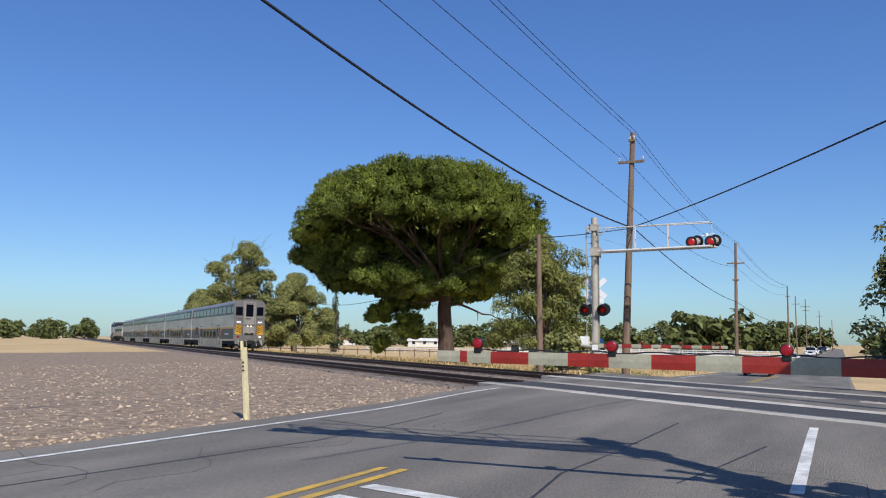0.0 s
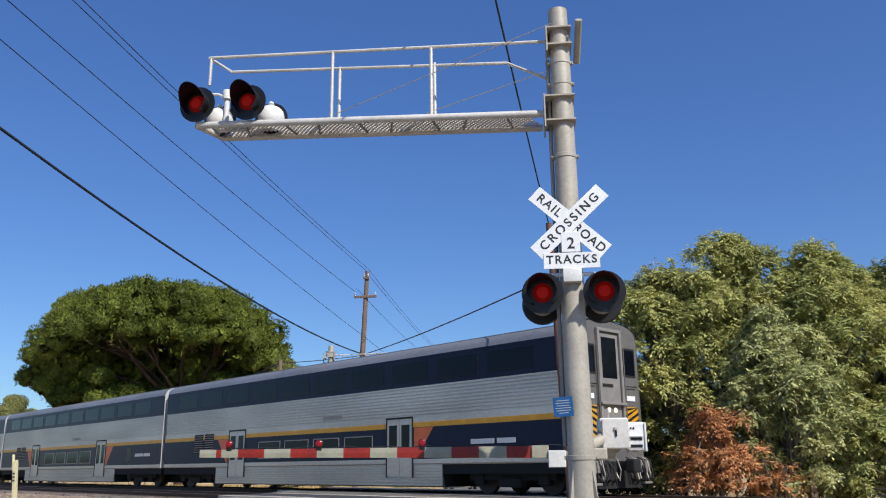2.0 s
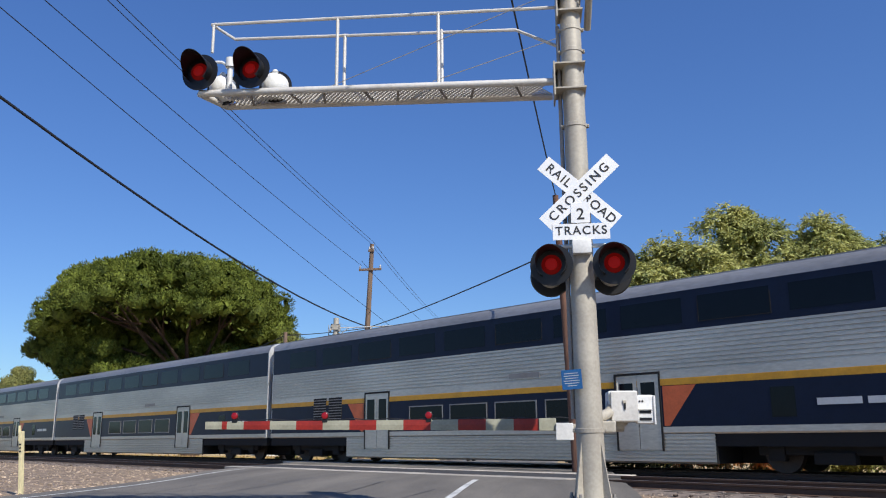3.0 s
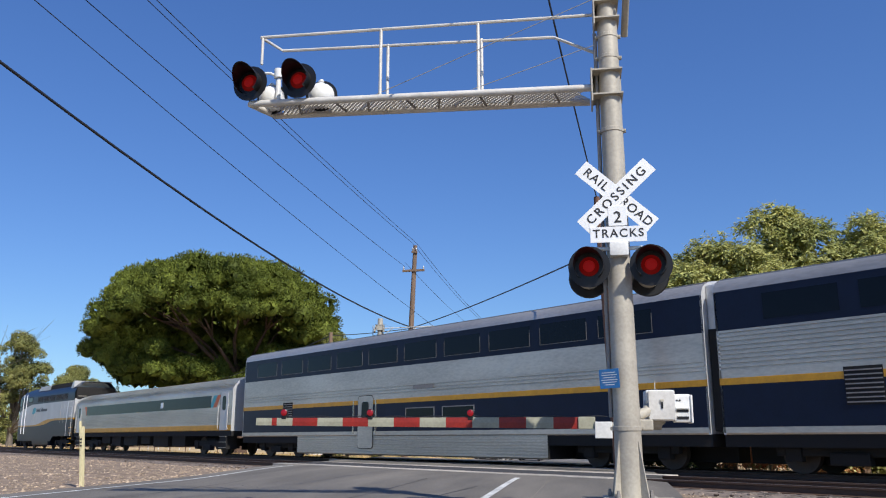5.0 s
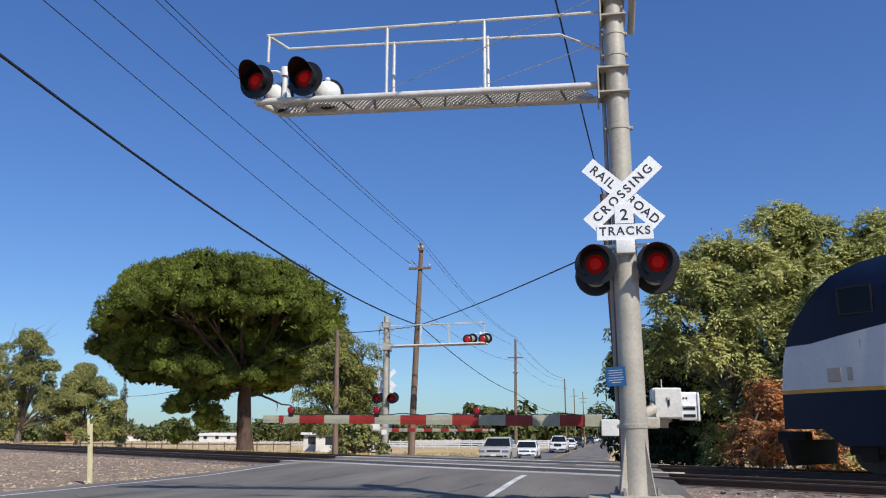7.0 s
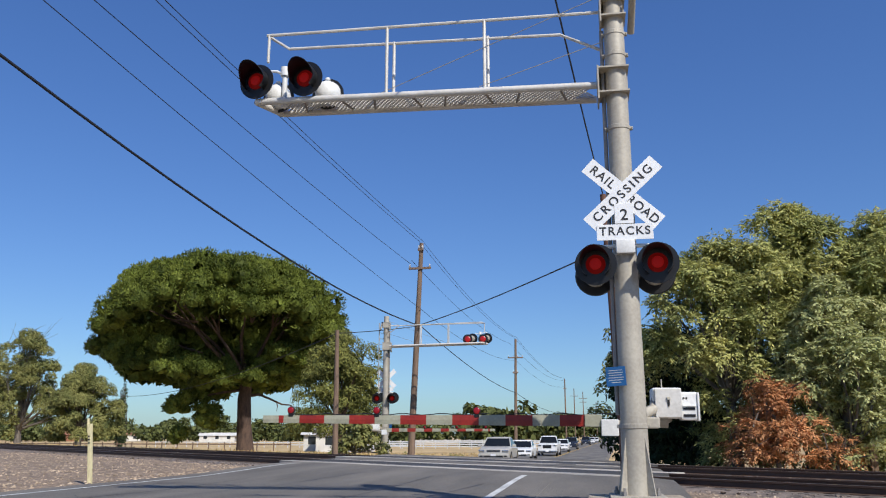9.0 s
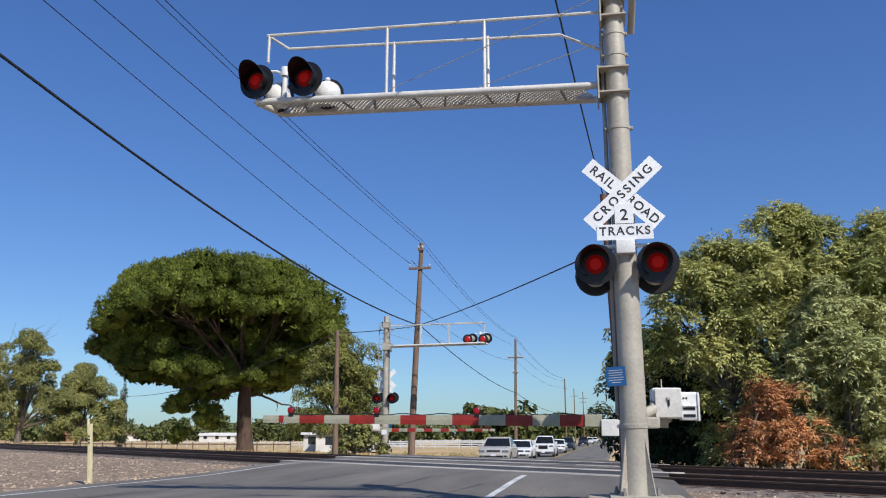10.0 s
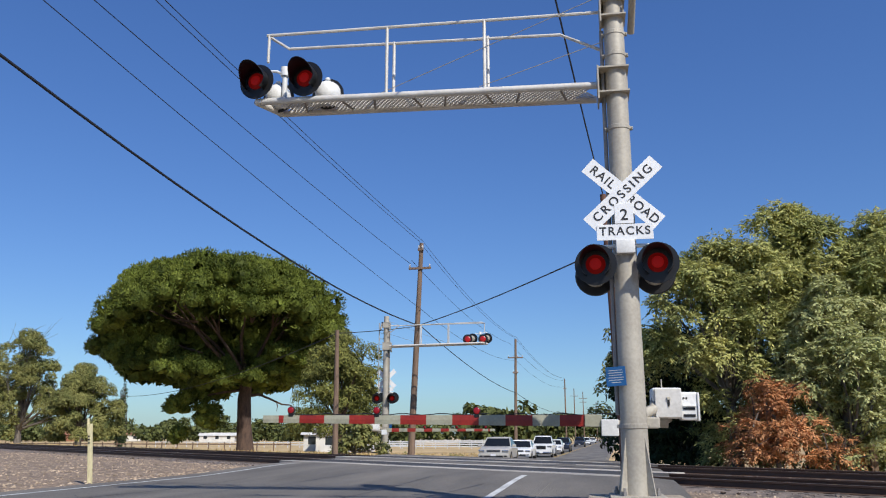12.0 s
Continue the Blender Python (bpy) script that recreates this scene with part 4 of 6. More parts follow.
def leafy_tree(name, base, clumps, label, material, per, length, width, trunk=0.3, wood="bark_grey", twigs=0, category="tree", trunk_h=2.5, frond=0.0):
    root = thing(name, pose(base[0], base[1], ground_z(base[0], base[1])), label, category)
    bm = bmesh.new()
    add_tube(bm, [(0, 0, -0.3), (0.03, 0, trunk_h * 0.5), (-0.05, 0.05, trunk_h)], [trunk * 1.3, trunk, trunk * 0.8], 10)
    part("trunk", bm, wood, root)
    bm = bmesh.new()
    for i in range(0, len(clumps), max(1, len(clumps) // 24)):
        x, y, z, r = clumps[i]
        limb(bm, (0, 0, min(trunk_h * 0.9, z)), (x * 0.85, y * 0.85, z), trunk * 0.45, 0.03)
    for _ in range(twigs):
        x, y, z, r = clumps[rng.integers(len(clumps))]
        v = rng.normal(size=3) * r * 1.3
        limb(bm, (x, y, z), (x + v[0], y + v[1], z + abs(v[2])), 0.035, 0.01, seg=4)
    part("branchwork", bm, wood, root)
    faces = frond_faces(clumps, per, frond, length, width) if frond else crown_faces(clumps, per, length, width)
    quads("crown", faces, material, root)
    return root


def mound(w, d, h, z0, n, r, lobes=0.14, seed=1):
    g = np.random.default_rng(seed)
    ph = g.random(4) * 6
    out = []
    for _ in range(n):
        a, e = g.random() * 2 * math.pi, g.random() ** 0.8 * math.pi / 2
        k = 1 + lobes * (math.sin(3 * a + ph[0] + 2 * e) + math.sin(5 * a + ph[1]) * 0.7 + math.sin(7 * e + ph[2]) * 0.6)
        q = 1.0 if g.random() < 0.75 else 0.4 + 0.6 * g.random()
        out.append((w * math.cos(a) * math.cos(e) * k * q, d * math.sin(a) * math.cos(e) * k * q, z0 + (h - z0) * math.sin(e) * k * q, r * (0.6 + 0.8 * g.random())))
    return out


stone_pine()
cl = mound(4.0, 3.6, 7.8, 0.2, 480, 0.50, 0.10, 3)
leafy_tree("broadleaf_tree", (6.4, 30.6, -0.24), cl, "big bushy green tree with feathery leaves beside the tracks", "ash", 40, 0.15, 0.031, 0.25, frond=0.27)
cl = mound(4.6, 3.8, 7.9, 0.2, 540, 0.50, 0.09, 5)
leafy_tree("broadleaf_tree", (9.5, 31.0, -0.24), cl, "big bushy green tree with sunlit yellowish leaves beside the tracks", "ash", 40, 0.15, 0.031, 0.25, frond=0.27)
cl = mound(5.0, 3.8, 7.95, 0.2, 540, 0.52, 0.09, 6)
leafy_tree("broadleaf_tree", (13.0, 31.4, -0.24), cl, "big bushy green tree with sunlit yellowish leaves beside the tracks", "ash", 40, 0.15, 0.031, 0.25, frond=0.27)
cl = mound(2.7, 2.4, 7.0, 2.9, 300, 0.46, 0.10, 8)
leafy_tree("broadleaf_tree", (3.7, 29.2, -0.24), cl, "bushy green tree at the end of the thicket", "ash", 40, 0.15, 0.031, 0.2, frond=0.27)
# the sun on this shrub is put into its paler leaf colour
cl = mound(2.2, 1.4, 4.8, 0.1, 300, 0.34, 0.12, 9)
leafy_tree("shrub", (6.7, 27.0, -0.24), cl, "grey-green shrub with drooping twigs beside the ballast, leaf colour lightened as if sunlit", "ash_lit", 60, 0.13, 0.028, 0.1, category="shrub", trunk_h=0.8, frond=0.22)
cl = mound(1.7, 0.9, 2.3, 0.05, 170, 0.30, 0.13, 25)
leafy_tree("shrub", (9.6, 26.4, -0.24), cl, "low green shrub beside the ballast", "ash", 60, 0.13, 0.028, 0.06, category="shrub", trunk_h=0.4, frond=0.22)
cl = mound(1.2, 0.9, 2.0, 0.1, 110, 0.30, 0.16, 10)
leafy_tree("shrub", (4.45, 26.0, -0.24), cl, "dead shrub with rust-orange withered leaves", "rust", 80, 0.11, 0.022, 0.07, category="shrub", twigs=30, trunk_h=0.6, frond=0.19)
cl = mound(0.6, 0.5, 0.9, 0.1, 18, 0.24, 0.16, 11)
leafy_tree("shrub", (6.0, 25.8, -0.24), cl, "low dead shrub with rust-orange leaves", "rust", 80, 0.11, 0.022, 0.05, category="shrub", twigs=16, trunk_h=0.4, frond=0.19)
cl = mound(6.6, 4.8, 13.4, 3.2, 110, 1.15, 0.2, 12)
leafy_tree("broadleaf_tree", (-84.2, 104.0, -0.24), cl, "sparse olive-green tree with bare twigs at the top", "olive", 330, 0.34, 0.075, 0.45, twigs=160)
cl = mound(3.8, 3.5, 8.1, 1.2, 110, 1.0, 0.13, 13)
leafy_tree("broadleaf_tree", (-64.4, 90.0, -0.24), cl, "round dark olive-green tree beyond the tracks", "olive", 520, 0.30, 0.065, 0.35)
cl = mound(9, 5, 9.2, 0.8, 80, 1.5, 0.13, 14)
leafy_tree("broadleaf_tree", (-115.0, 130.0, -0.24), cl, "low broad olive-green trees beyond the tracks", "olive", 170, 0.5, 0.12, 0.4)
cl = mound(2.7, 2.2, 7.0, 1.5, 150, 0.7, 0.13, 15)
leafy_tree("pine_tree", (-18.0, 52.2, -0.24), cl, "smaller pine with olive-green needles behind the big one", "small_pine", 520, 0.26, 0.035, 0.2, "bark")
cl = mound(1.3, 0.8, 1.5, 0.1, 30, 0.35, 0.2, 16)
leafy_tree("shrub", (-13.0, 40.0, -0.24), cl, "straggling olive bush below the signal mast", "olive", 700, 0.22, 0.06, 0.05, category="shrub", trunk_h=0.3)
cl = mound(1.6, 1.6, 5.6, 1.2, 40, 0.6, 0.13, 18)
leafy_tree("broadleaf_tree", (0.6, 36.5, -0.24), cl, "slender grey-green tree beside the far road", "olive", 420, 0.2, 0.05, 0.12)
# two shrubs below the thicket; the hollow's shade is in their dark leaves
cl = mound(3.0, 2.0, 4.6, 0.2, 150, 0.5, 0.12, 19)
leafy_tree("shrub", (2.6, 33.6, -0.24), cl, "undergrowth behind the thicket, shade put into its dark leaf colour", "dark_leaf", 700, 0.2, 0.05, 0.1, category="shrub", trunk_h=0.6)
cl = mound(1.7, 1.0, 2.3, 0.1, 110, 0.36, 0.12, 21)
leafy_tree("shrub", (2.3, 31.8, -0.24), cl, "green undergrowth at the foot of the thicket, leaf colour darkened for shade", "dark_leaf", 900, 0.15, 0.04, 0.06, category="shrub", trunk_h=0.4)


# ---------- the train ----------
def both(name, boxes, y, material, parent, label="", proud=0.006):
    """A part on each side of a car, made of x0, x1, z0, z1 pieces; returns the two. parent may be such a pair."""
    out = []
    for k, s in enumerate((-1, 1)):
        bm = bmesh.new()
        for x0, x1, z0, z1 in boxes:
            add_box(bm, x0, x1, s * (y - 0.02), s * (y + proud), z0, z1)
        out.append(part(name, bm, material, parent[k] if isinstance(parent, tuple) else parent, label))
    return tuple(out)


def near_panel(x0, x1, y, z0, z1, proud=0.006, bevel=0.0):
    return box(x0, x1, -(y + proud), -(y - 0.03), z0, z1, bevel)


def hull(sections, x0, x1):
    """Both sides of a run of (half width, height) points, extruded from x0 to x1."""
    bm = bmesh.new()
    for s in (-1, 1):
        a = [bm.verts.new((x0, s * y, z)) for y, z in sections]
        b = [bm.verts.new((x1, s * y, z)) for y, z in sections]
        for k in range(len(sections) - 1):
            bm.faces.new((a[k], a[k + 1], b[k + 1], b[k]))
    return bm


def flutes(y, z0, z1, pitch=0.11, depth=0.028):
    out, z = [], z0
    while z < z1 - 1e-6:
        out += [(y, z), (y, z + pitch * 0.55), (y - depth, z + pitch * 0.62), (y - depth, z + pitch * 0.93)]
        z += pitch
    return out + [(y, z1)]


def truck(parent, x, wheelbase=2.6, r=0.46):
    root = new("truck")
    root.parent = parent
    root.matrix_basis = pose(x, 0, 0)
    bm = bmesh.new()
    for s in (-1, 1):
        add_box(bm, -wheelbase / 2 - 0.45, wheelbase / 2 + 0.45, s * 1.0, s * 1.18, 0.42, 0.72, 0.04)
        add_box(bm, -0.45, 0.45, s * 0.98, s * 1.26, 0.22, 0.5, 0.04)
        for k in (-1, 1):
            add_box(bm, k * wheelbase / 2 - 0.2, k * wheelbase / 2 + 0.2, s * 1.0, s * 1.24, 0.28, 0.64, 0.05)
    add_box(bm, -0.5, 0.5, -1.0, 1.0, 0.45, 0.85, 0.03)
    part("truck_frame", bm, "under", root)
    for k in (-1, 1):
        for s in (-1, 1):
            smooth(part("wheel", lathe([(0.08, -0.06), (r * 0.8, -0.06), (r, -0.065), (r + 0.03, 0.05), (r * 0.8, 0.06)], 24, pose(k * wheelbase / 2, s * 0.76, r, 90 * s)), "wheel", root))
    return root


def livery_bars(parent, x, z, y, sizes, h, material="sign_white"):
    """Plain bars where the side carries lettering."""
    for w in sizes:
        part("text_bar", near_panel(x - w, x, y, z, z + h, 0.012), material, parent)
        x -= w + 0.12


def bilevel_car(cab=False, new_type=False):
    root = thing("passenger_car", pose(0, 0, 0), "silver and navy double-deck passenger rail car with orange stripe", "rail car", "train")
    X1, W = -25.65, 1.52
    glass_top, low = (3.50, 4.50), (1.10, 2.05)
    smooth(part("roof", hull([(W, 4.50), (W - 0.03, 4.62), (1.40, 4.76), (1.15, 4.89), (0.8, 4.96), (0.4, 5.0), (0, 5.01)], 0, X1), "steel" if new_type else "steel_roof", root, "ribbed grey metal roof"), 50)
    bm = bmesh.new()
    for i in range(7):
        for s in (-1, 1):
            y = 0.1 + i * 0.19
            z = 5.01 - 0.10 * y * y
            add_box(bm, X1 + 0.05, -0.05, s * y - 0.012, s * y + 0.012, z - 0.02, z + 0.012)
    part("roof_rib", bm, "steel_roof", root)
    part("upper_band", hull([(W, 3.50), (W, 4.50)], 0, X1), "navy", root, "dark navy upper window band")
    sec = [(W, 2.30), (W, 2.42)] + (flutes(W, 2.42, 2.80) if new_type else flutes(W, 2.45, 3.44)) + [(W, 3.50)]
    part("side_panel", hull(sec, 0, X1), "steel", root, "fluted stainless steel side")
    part("stripe", hull([(W, 2.13), (W + 0.003, 2.14), (W + 0.003, 2.29), (W, 2.30)], 0, X1), "stripe", root, "orange-yellow stripe")
    part("lower_band", hull([(W, 1.10), (W, 2.13)], 0, X1), "navy", root, "dark navy lower window band")
    part("sill", hull([(W - 0.03, 0.92), (W, 0.96), (W, 1.10)], 0, X1), "steel", root)
    part("skirt", hull([(W - 0.10, 0.20)] + flutes(W - 0.01, 0.25, 0.88, 0.09) + [(W - 0.01, 0.92)], -5.6, -20.4), "steel", root, "fluted steel skirt between the trucks")
    for x in (-5.6, -20.4):
        part("skirt_end", box(x - 0.02, x + 0.02, -W + 0.05, W - 0.05, 0.21, 0.95), "under", root)
    part("floor", box(X1, 0, -W + 0.06, W - 0.06, 0.62, 0.94), "under", root)
    part("centre_sill", box(X1, 0, -0.28, 0.28, 0.20, 0.64, 0.02), "under", root)
    for x in (0.0, X1):
        s = 1 if x == 0 else -1
        part("end_wall", extrude_poly([(-W, 0.92), (W, 0.92), (W, 4.5), (1.40, 4.76), (1.15, 4.89), (0.8, 4.96), (0, 5.01), (-0.8, 4.96), (-1.15, 4.89), (-1.40, 4.76), (-W, 4.5)], 0.05, pose(x - (0.06 if s > 0 else -0.01), 0, 0, 90, 0, 90)), "cab_grey" if cab else "silver", root, "flat grey end wall")
    # windows
    n = 10
    for i in range(n):
        x = -1.6 - 2.32 * i
        wn = both("window", [(x - 1.85, x, 3.68, 4.32)], W, "train_glass", root, proud=0.006)
        if new_type or i % 3 == 1:
            both("window_frame", ((x - 1.87, x + 0.02, 3.662, 3.68), (x - 1.87, x - 1.85, 3.68, 4.20), (x, x + 0.02, 3.68, 4.20)), W, "cab_grey" if new_type else "under", wn, proud=0.010)
    for x in (-8.9, -11.0) if new_type else (-9.2, -11.2, -13.2, -15.2):
        wn = both("window", [(x - 1.6, x, 1.28, 1.90)], W, "train_glass", root, proud=0.006)
        both("window_frame", ((x - 1.64, x + 0.04, 1.24, 1.28), (x - 1.64, x + 0.04, 1.90, 1.935), (x - 1.64, x - 1.6, 1.28, 1.90), (x, x + 0.04, 1.28, 1.90)), W, "galv_dark", wn, proud=0.012)
    if new_type:
        def rounded(x0, x1, z0, z1, r):
            """Outline of an upright panel with round corners."""
            out = []
            for cx, cz, a0 in ((x1 - r, z1 - r, 0), (x0 + r, z1 - r, 90), (x0 + r, z0 + r, 180), (x1 - r, z0 + r, 270)):
                out += [(cx + r * math.cos(radians(a0 + 22.5 * k)), cz + r * math.sin(radians(a0 + 22.5 * k))) for k in range(5)]
            return out

        for s in (-1, 1):
            face = lambda out, deep: pose(0, s * (W + out) + (deep if s > 0 else 0), 0, 90) @ pose(0, 0, 0 if s > 0 else -deep)
            part("door_frame", extrude_poly(rounded(-15.755, -14.695, 0.435, 2.485, 0.15), 0.012, face(0.004, 0.012)), "under", root, "dark door surround")
            dr = part("door", extrude_poly(rounded(-15.73, -14.72, 0.46, 2.46, 0.14), 0.02, face(0.012, 0.02)), "steel", root, "plug door in the steel side")
            part("door_window", extrude_poly(rounded(-15.46, -15.0, 1.42, 2.24, 0.12), 0.012, face(0.028, 0.012)), "train_glass", dr, "round-cornered dark door window")
        both("handrail", [(-14.50, -14.47, 1.0, 2.3), (-16.03, -16.0, 1.0, 2.3)], W, "chrome", root, proud=0.06)
    for x in () if new_type else (-7.05, -17.95):
        for k in (0, 1):
            a = x - 0.66 * k
            dr = both("door", [(a - 0.64, a, 0.55, 2.42)], W, "steel", root, "sliding steel door leaf", proud=0.010)
            both("door_window", [(a - 0.54, a - 0.12, 1.22, 2.24)], W, "train_glass", dr, proud=0.014)
        both("door_frame", ((x, x + 0.05, 0.5, 2.5), (x - 1.36, x - 1.31, 0.5, 2.5), (x - 1.36, x + 0.05, 2.44, 2.5)), W, "under", root, proud=0.022)
        f = 1 if x > -10 else -1
        x0 = x + 0.10 if f > 0 else x - 1.42
        for s in (-1, 1):
            pts = [(x0, 1.12), (x0 + f * 0.15, 1.12), (x0 + f * 0.95, 2.12), (x0, 2.12)]
            if f < 0:
                pts = pts[::-1]
            part("colour_panel", extrude_poly(pts, 0.006, pose(0, s * W + (0.003 if s < 0 else 0.006), 0, 90)), "orange", root, "orange-red slanted panel")
    for a in (-20.7, -21.7) if not new_type else (-20.9,):
        lv = both("louvre", [(a - 0.85, a, 1.55, 2.40)], W, "under", root, proud=0.008)
        for i in range(8):
            both("slat", [(a - 0.83, a - 0.02, 1.60 + 0.1 * i, 1.63 + 0.1 * i)], W, "galv_dark", lv, proud=0.02)
    both("side_vent", [(-12.2, -11.0, 2.60, 2.74)], W, "galv_dark", root, proud=0.012)
    if not new_type and not cab:
        both("small_window", [(-4.12, -3.55, 1.28, 1.96)], W, "train_glass", root, proud=0.008)
    livery_bars(root, -2.4 if cab else -1.3, 1.52, W, (0.75, 1.0) if cab else (0.7, 0.95), 0.15, "silver")
    bm = box(X1 - 0.36, X1, -1.30, 1.30, 1.0, 4.78, 0.05)
    part("diaphragm", bm, "silver", root, "grey weather shield between the cars")
    part("diaphragm_gap", box(X1 - 0.33, X1 - 0.02, -1.36, 1.36, 1.0, 3.6, 0.03), "under", root)
    truck(root, -2.95)
    truck(root, -22.75)
    for x in (-7.5, -10.5, -13.5, -16.5):
        part("underfloor_box", box(x - 2.2, x, -1.25, 1.25, 0.24, 0.64, 0.04), "under", root)
    if cab:
        bm = bmesh.new()
        for s in (-1, 1):
            add_box(bm, 0.0, 0.10, s * 0.50, s * 0.60, 1.55, 4.72, 0.02)
        add_box(bm, 0.0, 0.10, -0.60, 0.60, 4.66, 4.76, 0.02)
        part("door_surround", bm, "galv_dark", root)
        d = part("end_door", box(0.0, 0.03, -0.48, 0.48, 1.7, 4.6), "galv_dark", root, "grey end door")
        part("door_window", box(0.031, 0.036, -0.36, 0.36, 3.3, 4.5), "train_glass", d)
        for s in (-1, 1):
            part("cab_window", box(-0.01, 0.02, s * 0.72, s * 1.30, 3.45, 4.20, 0.005), "train_glass", root)
            part("warning_panel", box(0.0, 0.014, s * 0.72, s * 1.36, 1.55, 2.50), "stripe", root, "yellow panel with black slanted stripes")
            for i in range(5):
                z = 1.62 + 0.19 * i
                pts = [(0.72, z), (1.36, z + 0.28), (1.36, z + 0.36), (0.72, z + 0.08)]
                pts = [(s * u, min(v, 2.49)) for u, v in pts]
                part("warning_stripe", extrude_poly(pts if s > 0 else pts[::-1], 0.006, pose(0.015, 0, 0, 90, 0, 90)), "black", root)
            part("marker_light", box(0.0, 0.05, s * 0.95, s * 1.15, 1.25, 1.42, 0.02), "red_light" if s < 0 else "headlight", root)
            smooth(part("headlight", lathe([(0.075, 0.0), (0.075, 0.05), (0.06, 0.06)], 16, pose(0.0, s * 0.16, 2.38, 0, 90, 0)), "headlight", root, "lit round headlight"))
        part("warning_panel", box(0.0, 0.014, -0.42, 0.42, 1.5, 2.2), "black", root)
        part("door_sill", box(0.0, 0.16, -0.62, 0.62, 2.52, 2.60, 0.02), "galv_dark", root)
        part("door_latch", box(0.03, 0.06, -0.40, 0.10, 3.05, 3.13, 0.01), "under", d)
        for s in (-1, 1):
            part("number_bar", box(0.0, 0.016, s * 0.82, s * 1.24, 2.68, 2.83), "sign_white", root)
            part("window_grab", tube([(0.0, s * 0.75, 3.12), (0.06, s * 0.75, 3.10), (0.06, s * 1.3, 3.10), (0.0, s * 1.3, 3.12)], 0.015, 6), "under", root)
            part("window_frame", box(-0.01, 0.012, s * 0.67, s * 1.35, 3.40, 4.26), "under", root)
            part("corner_rail", tube([(0.05, s * 0.66, 1.2), (0.09, s * 0.66, 1.3), (0.09, s * 0.66, 4.2), (0.05, s * 0.66, 4.3)], 0.016, 6), "cab_grey", root)

        for z in (1.6, 1.85):
            pts = [(-0.4, z + 0.35), (0, z), (0.4, z + 0.35), (0.4, z + 0.47), (0, z + 0.12), (-0.4, z + 0.47)]
            part("warning_stripe", extrude_poly(pts, 0.006, pose(0.015, 0, 0, 90, 0, 90)), "stripe", root)
        part("pilot", extrude_poly([(-1.35, 0.2), (1.35, 0.2), (1.45, 0.92), (-1.45, 0.92)], 0.12, pose(0.05, 0, 0, 90, 0, 90)), "under", root, "steel pilot below the cab")
        bm = box(0.1, 0.62, -0.16, 0.16, 0.68, 0.95, 0.05)
        add_box(bm, 0.5, 0.8, -0.22, 0.12, 0.62, 1.0, 0.06)
        part("coupler", bm, "under", root)
        for y in (-1.0, -0.75, -0.5, 0.5, 0.75, 1.0):
            part("hose", tube([(0.12, y, 0.95), (0.30, y, 0.75), (0.32, y + 0.06, 0.45), (0.2, y + 0.12, 0.38)], 0.03, 7), "rubber", root)
        for i, y in enumerate((-1.25, -1.1, -0.9, -0.35, 0.32, 0.62, 0.9, 1.12, 1.28)):
            k = 0.12 * (i % 3)
            part("jumper_cable", tube([(0.16, y, 1.05), (0.34, y, 0.98), (0.40, y + 0.05, 0.70 - k), (0.30, y + 0.12, 0.42), (0.18, y + 0.14, 0.62 + k)], 0.022, 6), "galv" if i % 2 else "rubber", root)
        for s in (-1, 1):
            part("pilot_step", box(0.05, 0.30, s * 1.05, s * 1.42, 0.30, 0.36, 0.01), "galv_dark", root)
            part("equipment_box", box(0.05, 0.26, s * 0.95, s * 1.40, 0.62, 0.95, 0.03), "galv_dark", root)
        part("roof_beacon", lathe([(0.09, 0.0), (0.09, 0.08), (0.06, 0.13)], 12, pose(-0.25, 0.45, 4.97)), "under", root)
        part("horn", box(-1.2, -0.5, -0.3, 0.3, 5.0, 5.16, 0.05), "under", root)
        part("cab_side_window", near_panel(-0.72, -0.50, W, 3.68, 4.25, 0.012), "sign_white", root)
    return root


